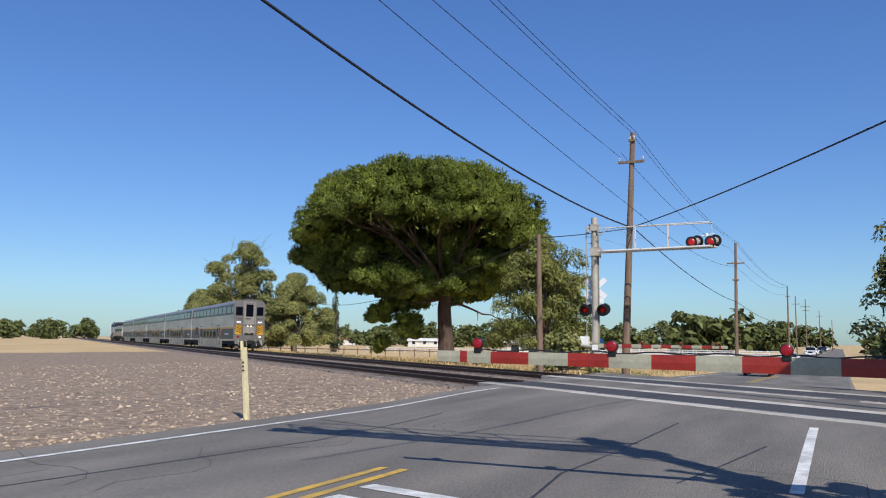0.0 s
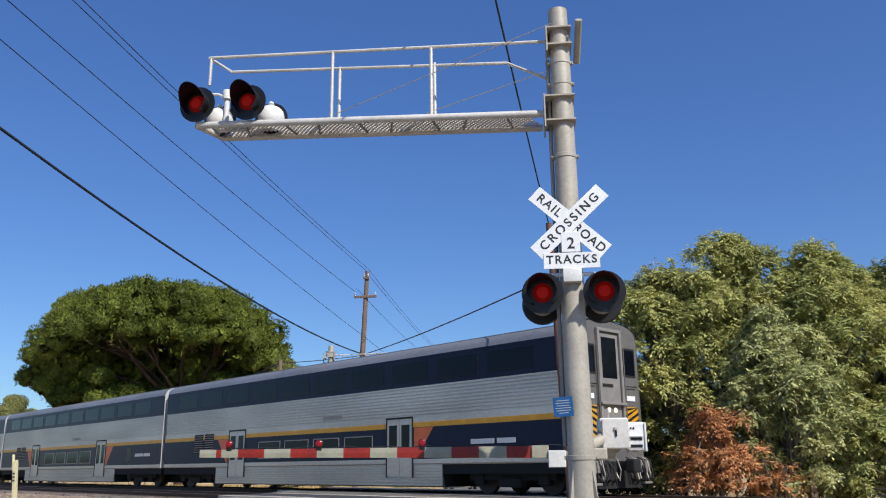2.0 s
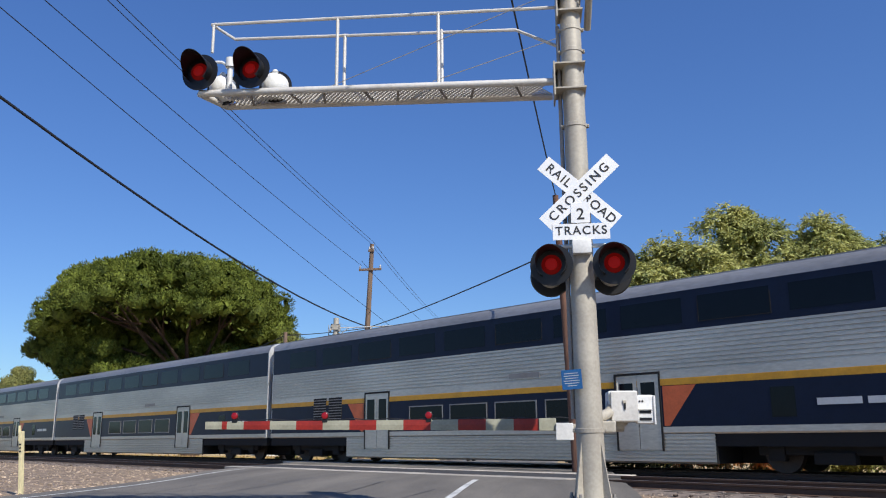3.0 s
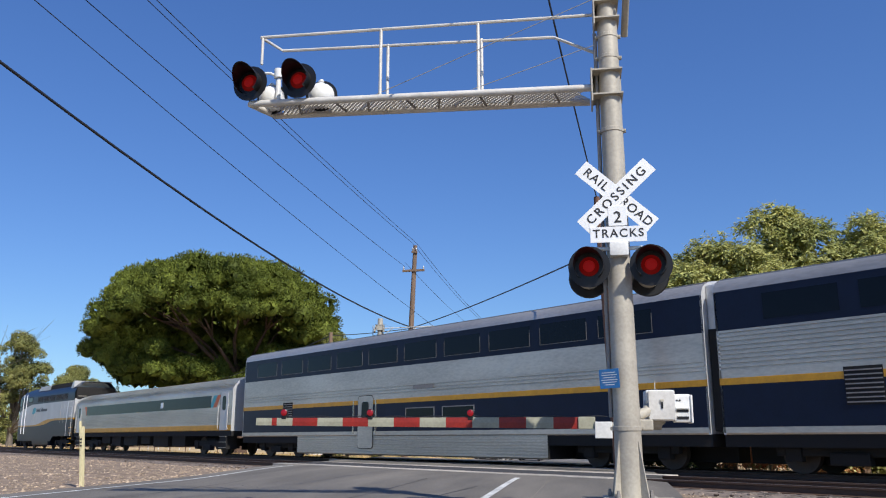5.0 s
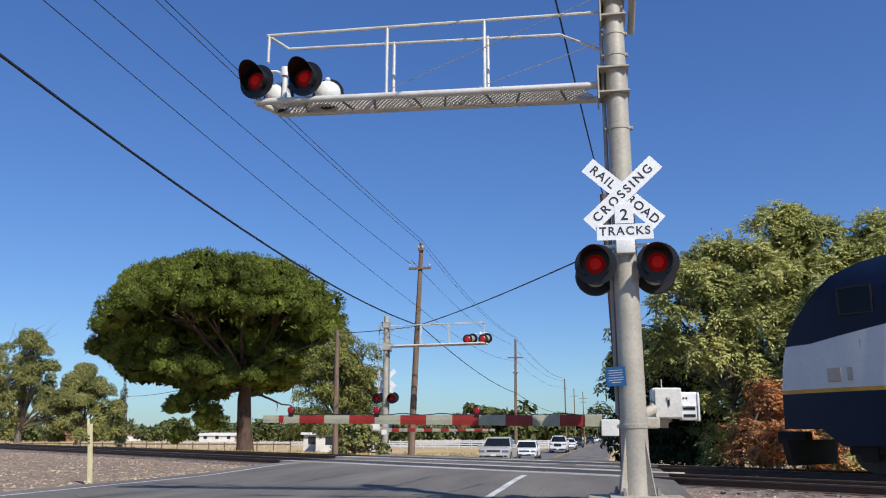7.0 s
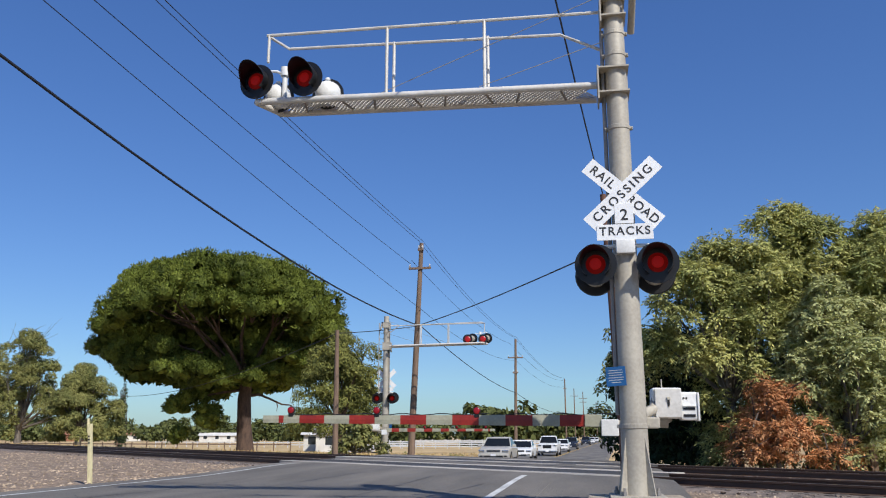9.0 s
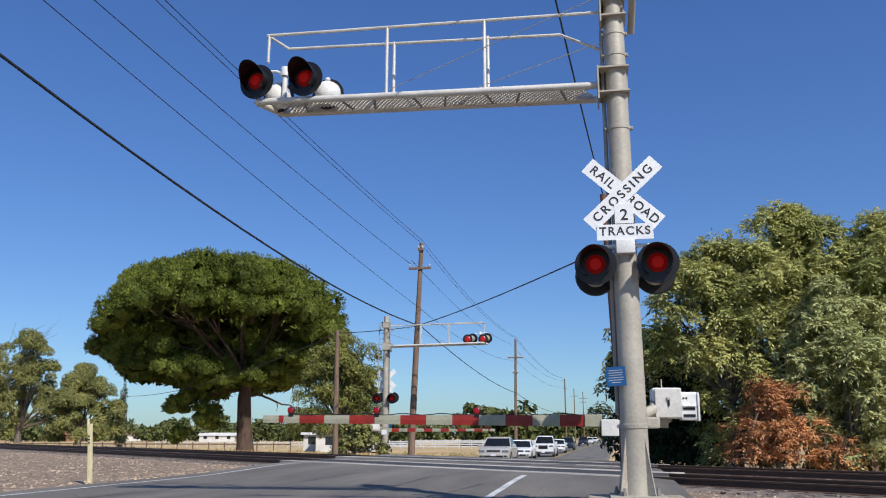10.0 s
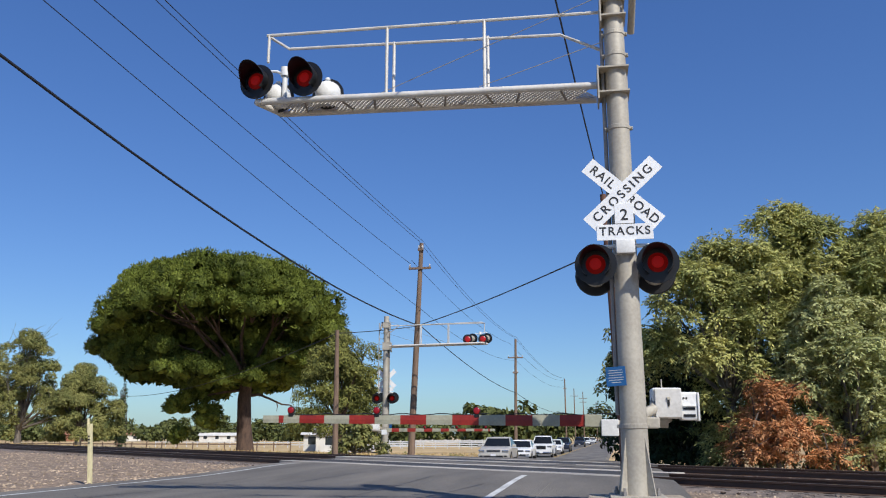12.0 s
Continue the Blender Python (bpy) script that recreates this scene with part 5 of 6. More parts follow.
def single_deck_car():
    root = thing("passenger_car", pose(0, 0, 0), "fluted silver single-deck passenger rail car with dark window band", "rail car", "train")
    X1, W = -25.4, 1.52
    smooth(part("roof", hull([(W, 3.15)] + [(W - 0.012 * k * k, 3.15 + 0.085 * k) for k in range(1, 8)] + [(0.6, 3.93), (0, 3.97)], 0, X1), "steel", root, "curved fluted steel roof"), 25)
    bm = bmesh.new()
    for k in range(9):
        y, z = 1.50 - 0.012 * (k * 0.85) ** 2, 3.18 + 0.075 * k
        for s in (-1, 1):
            add_box(bm, X1 + 0.05, -0.05, s * (y - 0.02), s * (y + 0.018), z, z + 0.03)
    part("roof_rib", bm, "steel", root)
    part("window_band", hull([(W, 2.32), (W, 3.15)], 0, X1), "steel", root)
    part("side_panel", hull([(W, 1.50)] + flutes(W, 1.54, 2.28, 0.085) + [(W, 2.32)], 0, X1), "steel", root, "fluted stainless steel side")
    part("stripe", hull([(W - 0.02, 1.22), (W + 0.004, 1.26), (W + 0.004, 1.46), (W, 1.50)], 0, X1), "stripe", root, "yellow stripe along the sill")
    part("floor", box(X1, 0, -W + 0.04, W - 0.04, 0.95, 1.24), "under", root)
    for x in (0.0, X1):
        part("end_wall", extrude_poly([(-W, 1.2), (W, 1.2), (W, 3.3), (1.2, 3.7), (0.6, 3.93), (0, 3.97), (-0.6, 3.93), (-1.2, 3.7), (-W, 3.3)], 0.06, pose(x - 0.05 if x == 0 else x, 0, 0, 90, 0, 90)), "silver", root)
    for i in range(9):
        x = -2.45 - 2.27 * i
        both("window", [(x - 2.26, x, 2.40, 3.02)], W, "train_glass", root, proud=0.006)
    for a, c, k in ((-1.75, "orange", -1), (-2.15, "teal", -1), (X1 + 2.45, "orange", 1), (X1 + 2.9, "teal", 1)):
        for s in (-1, 1):
            pts = [(a - k * 0.45, 3.02), (a - k * 0.02, 3.02), (a + k * 0.45, 2.40), (a + k * 0.02, 2.40)]
            part("colour_slash", extrude_poly(pts if k > 0 else pts[::-1], 0.006, pose(0, s * W + (0.002 if s < 0 else 0.012), 0, 90)), c, root, "slanted colour slash")
    for x in (-0.45, -24.0):
        dr = both("door", [(x - 0.86, x, 1.24, 3.16)], W, "silver", root, "grey vestibule door", proud=0.012)
        for k, s in enumerate((-1, 1)):
            pts = [(x - 0.43 + 0.20 * math.copysign(abs(math.cos(i * math.pi / 10)) ** 0.45, math.cos(i * math.pi / 10)), 2.60 + 0.36 * math.copysign(abs(math.sin(i * math.pi / 10)) ** 0.45, math.sin(i * math.pi / 10))) for i in range(20)]
            part("door_window", extrude_poly(pts, 0.01, pose(0, s * (W + 0.012) + 0.005, 0, 90)), "train_glass", dr[k], "round-cornered dark door window")
            part("door_seam", box(x - 0.885, x - 0.862, s * (W - 0.01), s * (W + 0.018), 1.24, 3.16), "under", dr[k])
            for xx in (x - 0.98, x + 0.10):
                part("grab_rail", tube([(xx, s * (W + 0.01), 1.3), (xx, s * (W + 0.06), 1.4), (xx, s * (W + 0.06), 2.4), (xx, s * (W + 0.01), 2.5)], 0.016, 6), "galv_light", root)
            part("step_well", box(x - 0.84, x - 0.02, s * 0.9, s * (W - 0.03), 0.30, 1.22, 0.02), "under", root, "dark folded steps below the door")
            for i in range(3):
                part("step", box(x - 0.80, x - 0.06, s * (W - 0.04), s * (W + 0.02), 0.36 + 0.28 * i, 0.39 + 0.28 * i), "galv_dark", root)
    both("side_vent", [(-9.3, -8.9, 2.55, 2.85)], W, "sign_white", root, proud=0.010)
    part("diaphragm", box(X1 - 0.5, X1, -0.7, 0.7, 1.1, 3.6, 0.05), "under", root)
    part("diaphragm", box(-0.02, 0.42, -0.7, 0.7, 1.1, 3.6, 0.05), "under", root)
    for x, w, z in ((-6, 1.8, 0.4), (-8.4, 2.2, 0.35), (-11.2, 1.4, 0.5), (-13.2, 2.4, 0.4), (-16.2, 1.6, 0.35), (-18.2, 1.6, 0.5)):
        part("underfloor_box", box(x - w, x, -1.3, 1.3, z, 1.0, 0.04), "under", root)
    truck(root, -3.3)
    truck(root, -22.2)
    return root


def locomotive():
    root = thing("locomotive", pose(0, 0, 0), "streamlined diesel locomotive in navy, silver and yellow livery", "locomotive", "train")
    zs, xs = [0.35, 1.9, 2.6, 3.3, 3.9, 4.54, 4.8, 5.0], [-17.3, -17.25, -17.15, -16.9, -16.35, -15.6, -14.9, -13.7]
    nose = lambda z: float(np.interp(z, zs, xs))

    def pt(u, z, s):
        x = u * nose(z)
        w = 1.53 - 0.9 * max(0, z - 4.15) ** 2
        k = max(0, (-14.6 - x) / 2.7)
        return (x, s * w * (1 - 0.33 * k * k), z)

    us = [0, 0.08, 0.16, 0.22, 0.27, 0.31, 0.35, 0.39, 0.43, 0.47, 0.51, 0.55, 0.6, 0.65, 0.7, 0.78, 0.84, 0.88, 0.91, 0.94, 0.96, 0.98, 1.0]

    def band(name, lo, hi, material, label="", n=4, grow=0.0, u0=0.0):
        bm = bmesh.new()
        uu = [u0 + (1 - u0) * u for u in us]
        for s in (-1, 1):
            g = []
            for u in uu:
                a, b = lo(u), hi(u)
                g.append([bm.verts.new((lambda p: (p[0], p[1] * (1 + grow), p[2]))(pt(u, a + (b - a) * j / n, s))) for j in range(n + 1)])
            for i in range(len(uu) - 1):
                for j in range(n):
                    bm.faces.new((g[i][j], g[i + 1][j], g[i + 1][j + 1], g[i][j + 1]))
            if s < 0:
                keep = g[-1]
        for j in range(n):
            bm.faces.new((keep[j], keep[j + 1], g[-1][j + 1], g[-1][j]))
        return smooth(part(name, bm, material, root, label), 35)

    sw = lambda u: 1.86 if u > 0.62 else 1.86 + 0.42 * (0.5 - 0.5 * math.cos(math.pi * min(1, (0.62 - u) / 0.36)))
    half = lambda u: 0.045 + 0.115 * math.exp(-((u - 0.42) / 0.10) ** 2) + (0.02 if u < 0.3 else 0)
    band("underframe", lambda u: 0.62 if 0.3 < u < 0.93 else 1.0, lambda u: sw(u) - half(u), "navy", "navy underframe side")
    band("stripe", lambda u: sw(u) - half(u), lambda u: sw(u) + half(u), "stripe", "sweeping yellow stripe", 2)
    top = lambda u: 3.62 if u < 0.72 else max(2.95, 3.62 - (u - 0.72) / 0.16 * 0.45)
    band("side_panel", lambda u: sw(u) + half(u), top, "silver", "silver-grey side panel", 5)
    band("upper_band", top, lambda u: 5.0, "navy", "navy upper body", 8)
    bm = bmesh.new()
    g = [[bm.verts.new(pt(u, 5.0, s)) for s in (-1, 1)] for u in us]
    for a, b in zip(g, g[1:]):
        bm.faces.new((a[0], a[1], b[1], b[0]))
    part("roof", bm, "navy", root)
    part("end_wall", box(-0.04, 0.02, -1.5, 1.5, 2.34, 3.75), "silver", root, "flat rear end wall")
    part("end_stripe", box(-0.04, 0.022, -1.5, 1.5, 2.21, 2.34), "stripe", root)
    part("end_sill", box(-0.04, 0.016, -1.5, 1.5, 0.75, 2.21), "under", root, "black lower end wall")
    part("number_bar", box(0.02, 0.03, -1.25, -0.7, 3.25, 3.5), "cab_navy", root)
    # raised roof fittings
    smooth(part("roof_hood", extrude_poly([(-1.15, 4.55), (-9.0, 4.55), (-10.8, 4.95), (-10.4, 5.02), (-1.6, 5.04), (-1.15, 4.95)], 2.5, pose(0, 1.25, 0, 90)), "under", root, "dark grille hood on the roof"))
    part("roof_fairing", extrude_poly([(-10.9, 4.7), (-7.6, 4.7), (-7.4, 5.05), (-10.2, 5.03)], 2.62, pose(0, 1.31, 0, 90)), "silver", root)
    part("exhaust_fairing", extrude_poly([(-0.95, 4.5), (-1.6, 4.5), (-1.6, 4.75), (-1.15, 5.08), (-0.95, 5.10)], 2.76, pose(0, 1.38, 0, 90)), "silver", root, "pale slanted fairing")
    part("end_hood", box(-1.0, 0.03, -1.42, 1.42, 3.6, 4.62, 0.10), "under", root, "black rear hood")
    for i in range(4):
        for s in (-1, 1):
            part("grab_iron", tube([(0.03, s * 0.85, 2.35 + 0.36 * i), (0.10, s * 0.85, 2.33 + 0.36 * i), (0.10, s * 1.3, 2.33 + 0.36 * i), (0.03, s * 1.3, 2.35 + 0.36 * i)], 0.014, 6), "galv_light", root)
            part("side_grab", tube([(-0.85, s * 1.53, 2.5 + 0.34 * i), (-0.85, s * 1.61, 2.48 + 0.34 * i), (-0.40, s * 1.61, 2.48 + 0.34 * i), (-0.40, s * 1.53, 2.5 + 0.34 * i)], 0.014, 6), "galv_light", root)

    for i in range(6):
        both("roof_grille", [(-8.6 + 1.15 * i, -7.55 + 1.15 * i, 4.02, 4.45)], 1.40, "under", root, proud=0.02)
    for x0, x1, z0, z1 in ((-15.45, -14.75, 3.55, 4.12), (-12.7, -11.6, 3.85, 4.22)):
        wn = both("cab_window", [(x0, x1, z0, z1)], 1.52, "train_glass", root, proud=0.03)
        both("window_frame", ((x0 - 0.04, x1 + 0.04, z1, z1 + 0.035), (x0 - 0.04, x1 + 0.04, z0 - 0.035, z0), (x0 - 0.04, x0, z0, z1), (x1, x1 + 0.04, z0, z1)), 1.52, "under", wn, proud=0.034)
    both("cab_door", [(-13.95, -13.2, 1.95, 3.2)], 1.52, "silver", root, proud=0.012)
    for x0, x1 in ((-9.9, -8.4), (-8.2, -6.7), (-6.5, -5.0), (-4.8, -3.3), (-3.1, -1.7)):
        gr = both("side_grille", [(x0, x1, 3.76, 4.18)], 1.53, "under", root, "dark air-intake grille", proud=0.012)
        for i in range(5):
            both("slat", [(x0 + 0.03, x1 - 0.03, 3.80 + 0.08 * i, 3.815 + 0.08 * i)], 1.53, "cab_grey", gr, proud=0.018)
    for x in (-14.05, -13.1):
        for s in (-1, 1):
            part("grab_rail", tube([(x, s * 1.62, 1.2), (x, s * 1.64, 2.5), (x, s * 1.60, 4.5)], 0.028, 8), "sign_white", root, "white grab rail")
    for x in (-11.2, -10.7, -10.0, -3.2, -2.4):
        both("door_seam", [(x - 0.012, x + 0.012, 2.0, 3.4)], 1.53, "steel", root, proud=0.008)
    part("emblem", extrude_poly([(-11.35, 2.86), (-10.95, 2.78), (-10.4, 2.92), (-10.3, 3.28), (-10.7, 3.36), (-11.2, 3.22)], 0.01, pose(0, -1.53, 0, 90)), "teal", root, "teal emblem")
    x = -10.1
    for ln, tall in ((6, (0, 2, 5)), (10, (0, 2, 3))):
        for i in range(ln):
            w = 0.10 if i in tall[1:] else 0.15
            part("text_bar", near_panel(x, x + w, 1.53, 2.98, 2.98 + (0.30 if i in tall else 0.20), 0.012), "cab_navy", root)
            x += w + 0.05
        x += 0.16
    for i in range(2):
        both("vent", [(-15.9 + 0.45 * i, -15.6 + 0.45 * i, 2.05, 2.35)], 1.46, "galv_dark", root, proud=0.03)
    livery_bars(root, -14.6, 2.75, 1.5, (0.5,), 0.20, "galv_dark")
    for s in (-1, 1):
        for i in range(4):
            part("step", box(-0.55, -0.1, s * 1.45, s * 1.62, 0.45 + 0.38 * i, 0.49 + 0.38 * i), "stripe", root, "yellow-edged step")
            part("rung", box(-0.02, 0.06, s * 0.7, s * 1.3, 2.4 + 0.5 * i, 2.44 + 0.5 * i), "galv", root)
        for x in (-0.06, -1.25):
            part("grab_rail", tube([(x, s * 1.6, 1.0), (x, s * 1.62, 2.6), (x, s * 1.56, 3.6)], 0.016, 8), "silver", root)
    part("fuel_tank", box(-11.2, -6.3, -1.4, 1.4, 0.28, 1.1, 0.15), "navy", root, "navy fuel tank")
    part("pilot", extrude_poly([(-1.1, 0.15), (1.1, 0.15), (1.3, 0.75), (-1.3, 0.75)], 0.15, pose(-17.25, 0, 0, 90, 0, 90)), "under", root)
    part("coupler", box(-17.95, -17.2, -0.18, 0.18, 0.65, 0.95, 0.05), "under", root)
    truck(root, -3.4, 2.75, 0.51)
    truck(root, -13.9, 2.75, 0.51)
    return root


TRAIN = []
first = bilevel_car(cab=True)
TRAIN.append((first, 0.0))
second = bilevel_car()
TRAIN.append((second, 26.0))
for k in (2, 3):
    TRAIN.append((copy_thing(second, pose(0, 0, 0)), 26.0 * k))
TRAIN.append((bilevel_car(new_type=True), 104.0))
TRAIN.append((single_deck_car(), 130.9))
TRAIN.append((locomotive(), 156.9))


# ---------- cars on the road ----------
def car(name, paint, label, L, W, H, hood, kind):
    """Faces -y. A lofted body with glasshouse, wheels, lights and grille."""
    root = thing(name, pose(0, 0, 0), label, "car" if kind != "pickup" else "pickup truck", "waiting cars")
    w = W / 2
    top = {"sedan": [(0, 0.62), (0.06, hood - 0.08), (0.3, hood), (1.25, hood + 0.08), (L - 0.9, hood + 0.06), (L - 0.1, hood), (L, 0.6)],
           "suv": [(0, 0.7), (0.06, hood - 0.1), (0.3, hood), (1.15, hood + 0.08), (L - 0.2, hood + 0.1), (L, 0.7)],
           "pickup": [(0, 0.8), (0.05, hood - 0.08), (0.25, hood), (1.4, hood + 0.05), (L - 0.1, hood + 0.03), (L, 0.8)]}[kind]
    bm = bmesh.new()
    rows = []
    for y, z in top:
        k = 1 - 0.10 * max(0, 1 - min(y, L - y) / 0.5)
        rows.append([bm.verts.new((x * k, y, zz)) for x, zz in ((-w * 0.96, 0.28), (-w, 0.5), (-w, z - 0.12), (-w * 0.86, z), (w * 0.86, z), (w, z - 0.12), (w, 0.5), (w * 0.96, 0.28))])
    for a, b in zip(rows, rows[1:]):
        for k in range(8):
            bm.faces.new((a[k], a[(k + 1) % 8], b[(k + 1) % 8], b[k]))
    bm.faces.new(rows[0][::-1])
    bm.faces.new(rows[-1])
    smooth(part("body", bm, paint, root), 35)
    c0, c1, c2, c3 = {"sedan": (1.15, 1.95, 3.3, L - 0.6), "suv": (1.05, 1.75, L - 0.6, L - 0.1), "pickup": (1.45, 2.1, 3.3, 3.6)}[kind]
    ts = [-1, -0.7, -0.35, 0, 0.35, 0.7, 1]

    def ring(kx, y0, y1, z, bow):
        """One level of the cabin: front edge bowed forward, sides, rear edge."""
        return [(t * kx, y0 + bow * t * t, z) for t in ts] + [(t * kx, y1 - bow * t * t, z) for t in ts[::-1]]

    def loft(levels, cap=False):
        bm = bmesh.new()
        g = [[bm.verts.new(p) for p in lv] for lv in levels]
        for a, b in zip(g, g[1:]):
            for k in range(14):
                bm.faces.new((a[k], a[(k + 1) % 14], b[(k + 1) % 14], b[k]))
        if cap:
            bm.faces.new(g[-1])
        return bm

    zb, zr = hood + 0.03, H - 0.07
    mid = lambda a, b, t: a + (b - a) * t
    smooth(part("glasshouse", loft([ring(w * mid(0.90, 0.72, t), mid(c0, c1, t), mid(c3, c2, t), mid(zb, zr, t), 0.22 - 0.1 * t) for t in (0, 0.5, 1)]), "car_glass", root, "dark tinted windows"), 50)
    smooth(part("roof", loft([ring(w * 0.735, c1 - 0.03, c2 + 0.03, H - 0.085, 0.11), ring(w * 0.72, c1 + 0.02, c2 - 0.02, H - 0.04, 0.11), ring(w * 0.6, c1 + 0.15, c2 - 0.15, H - 0.008, 0.1), ring(w * 0.3, c1 + 0.35, c2 - 0.35, H, 0.05)], True), paint, root), 60)
    part("cowl", box(-w * 0.86, w * 0.86, c0 - 0.12, c0 + 0.04, hood + 0.02, hood + 0.075, 0.02), "black", root)
    for s in (-1, 1):
        part("hood_crease", tube([(s * w * 0.45, 0.25, hood - 0.01), (s * w * 0.55, c0 - 0.15, hood + 0.055)], 0.018, 6), paint, root)
        part("fog_lamp", box(s * w * 0.66, s * w * 0.86, -0.09, -0.05, 0.36, 0.43, 0.02), "black", root)
    part("grille_bar", box(-w * 0.40, w * 0.40, -0.035, -0.01, hood - 0.20, hood - 0.175, 0.006), "chrome", root)
    for s in (-1, 1):
        part("pillar", tube([(s * w * 0.90, c0 + 0.20, hood + 0.04), (s * w * 0.72, c1 + 0.10, H - 0.06)], 0.035, 6), paint, root)
        part("mirror", box(s * w, s * (w + 0.2), c0 + 0.2, c0 + 0.36, hood + 0.02, hood + 0.2, 0.03), paint, root)
        part("headlight", box(s * w * 0.55, s * w * 0.93, -0.025, 0.14, hood - 0.25, hood - 0.13, 0.03), "chrome", root, "clear headlamp")
        r = 0.40 if kind == "pickup" else 0.33
        for y in (0.95, L - 0.95):
            wh = new("wheel")
            wh.parent = root
            wh.matrix_basis = pose(s * (w - 0.10), y, r)
            smooth(part("tyre", lathe([(r * 0.6, -0.1), (r * 0.95, -0.11), (r, -0.07), (r, 0.07), (r * 0.95, 0.11), (r * 0.6, 0.1)], 20, pose(0, 0, 0, 0, 90, 0)), "rubber", wh))
            part("rim", lathe([(0.05, -0.115), (r * 0.6, -0.105), (r * 0.6, 0.105), (0.05, 0.115)], 12, pose(0, 0, 0, 0, 90, 0)), "chrome", wh)
    part("grille", box(-w * 0.42, w * 0.42, -0.02, 0.06, hood - (0.46 if kind == "pickup" else 0.24), hood - 0.13, 0.02), "black", root, "dark front grille")
    part("bumper", box(-w * 0.95, w * 0.95, -0.07, 0.25, 0.30, 0.52, 0.05), "chrome" if kind == "pickup" else paint, root)
    part("air_intake", box(-w * 0.6, w * 0.6, -0.085, -0.06, 0.33, 0.43), "black", root)
    part("number_plate", box(-0.15, 0.15, -0.095, -0.072, 0.40, 0.52), "sign_white", root)
    return root


CARS = []


def add_car(c, rows):
    CARS.append((c, rows))


silver = car("sedan", "car_silver", "silver-beige sedan waiting at the gate", 4.8, 1.85, 1.46, 0.86, "sedan")
white = car("sedan", "car_white", "white sedan waiting in the queue", 4.6, 1.80, 1.42, 0.84, "sedan")
pickup = car("pickup_truck", "car_white", "white pickup truck in the queue", 5.8, 2.02, 1.95, 1.20, "pickup")
suv = car("suv", "car_dark", "dark blue sport utility vehicle in the queue", 4.7, 1.88, 1.72, 1.05, "suv")
small = car("hatchback", "car_white", "white compact car in the queue", 4.3, 1.78, 1.55, 0.95, "suv")


def lane(d, x=-7.15):
    y = d * 0.978 + 1.5
    return (x, y, road_z(x, y))


add_car(silver, [(0, 66), (0.5, 63), (1, 60), (1.5, 57.2), (3, 51.2), (5, 47.6), (6.5, 47), (9, 47), (12, 47)])
add_car(white, [(0, 107), (0.5, 101), (1, 97.5), (1.5, 94), (3, 84), (5, 71), (7, 63), (9, 59.6), (10, 59), (12, 59)])
add_car(pickup, [(0, 178), (1, 163), (1.5, 157), (3, 141), (5, 118), (7, 98), (9, 83.5), (10, 79), (11, 77.2), (12, 77)])
add_car(small, [(0, 205), (1.5, 184), (3, 166), (5, 141), (7, 120), (9, 104), (10, 97), (11, 93), (12, 92)])
add_car(suv, [(0, 232), (1.5, 209), (3, 190), (5, 165), (7, 143), (9, 124), (10, 115), (11, 109), (12, 106)])
add_car(copy_thing(suv, pose(0, 0, 0)), [(0, 300), (3, 262), (7, 205), (9, 178), (10, 166), (11, 157), (12, 151)])
add_car(copy_thing(small, pose(0, 0, 0)), [(0, 345), (3, 305), (7, 248), (9, 215), (10, 200), (11, 187), (12, 180)])
add_car(copy_thing(white, pose(0, 0, 0)), [(0, 380), (3, 340), (7, 285), (9, 255), (10, 240), (11, 228), (12, 220)])


# ---------- far fields ----------
def fence(a, b, n, label, rails=(0.35, 0.75, 1.15), h=1.35, m="fence"):
    a, b = Vector(a), Vector(b)
    root = thing("fence", pose(*a), label, "fence", "field fences")
    v = b - a
    ang = math.degrees(math.atan2(v.y, v.x))
    root.matrix_basis = pose(a.x, a.y, a.z, 0, 0, ang)
    L = v.length
    for i in range(n + 1):
        part("post", box(L * i / n - 0.06, L * i / n + 0.06, -0.06, 0.06, 0, h), m, root)
    for z in rails:
        part("rail", box(0, L, -0.10, -0.06, z - 0.08, z + 0.08), m, root)
    return root


fence((-39, 139, -1.32), (-11.2, 133, -1.32), 13, "white board fence along a paddock")
fence((-44, 172, -1.32), (-11.2, 165, -1.32), 12, "white board fence along a paddock")
fence((-90, 150, -1.32), (-34, 138, -1.32), 22, "low white fence across dry pasture", (0.5, 0.9), 1.1)
fence((-110, 118, -1.32), (-46, 112, -1.32), 24, "grey wire-and-post fence across dry pasture", (0.9,), 1.2, "pole_wood")


def house(base, ang, w, d, h, rh, wall, roof, label):
    root = thing("house", pose(*base, 0, 0, ang), label, "house", "farm houses")
    part("wall", box(-w / 2, w / 2, -d / 2, d / 2, 0, h), wall, root)
    o = 0.5
    part("roof", extrude_poly([(-d / 2 - o, h - 0.05), (d / 2 + o, h - 0.05), (0, h + rh)], w + 2 * o, pose(-w / 2 - o, 0, 0, 90, 0, 90)), roof, root)
    n = max(2, int(w / 3.5))
    for i in range(n):
        x = -w / 2 + w * (i + 0.5) / n
        wd = part("window", box(x - 0.6, x + 0.6, -d / 2 - 0.04, -d / 2 + 0.05, 0.9, 2.0), "window_dark", root)
        part("frame", box(x - 0.68, x + 0.68, -d / 2 - 0.05, -d / 2 - 0.042, 0.82, 0.9), "fence", wd)
    return root


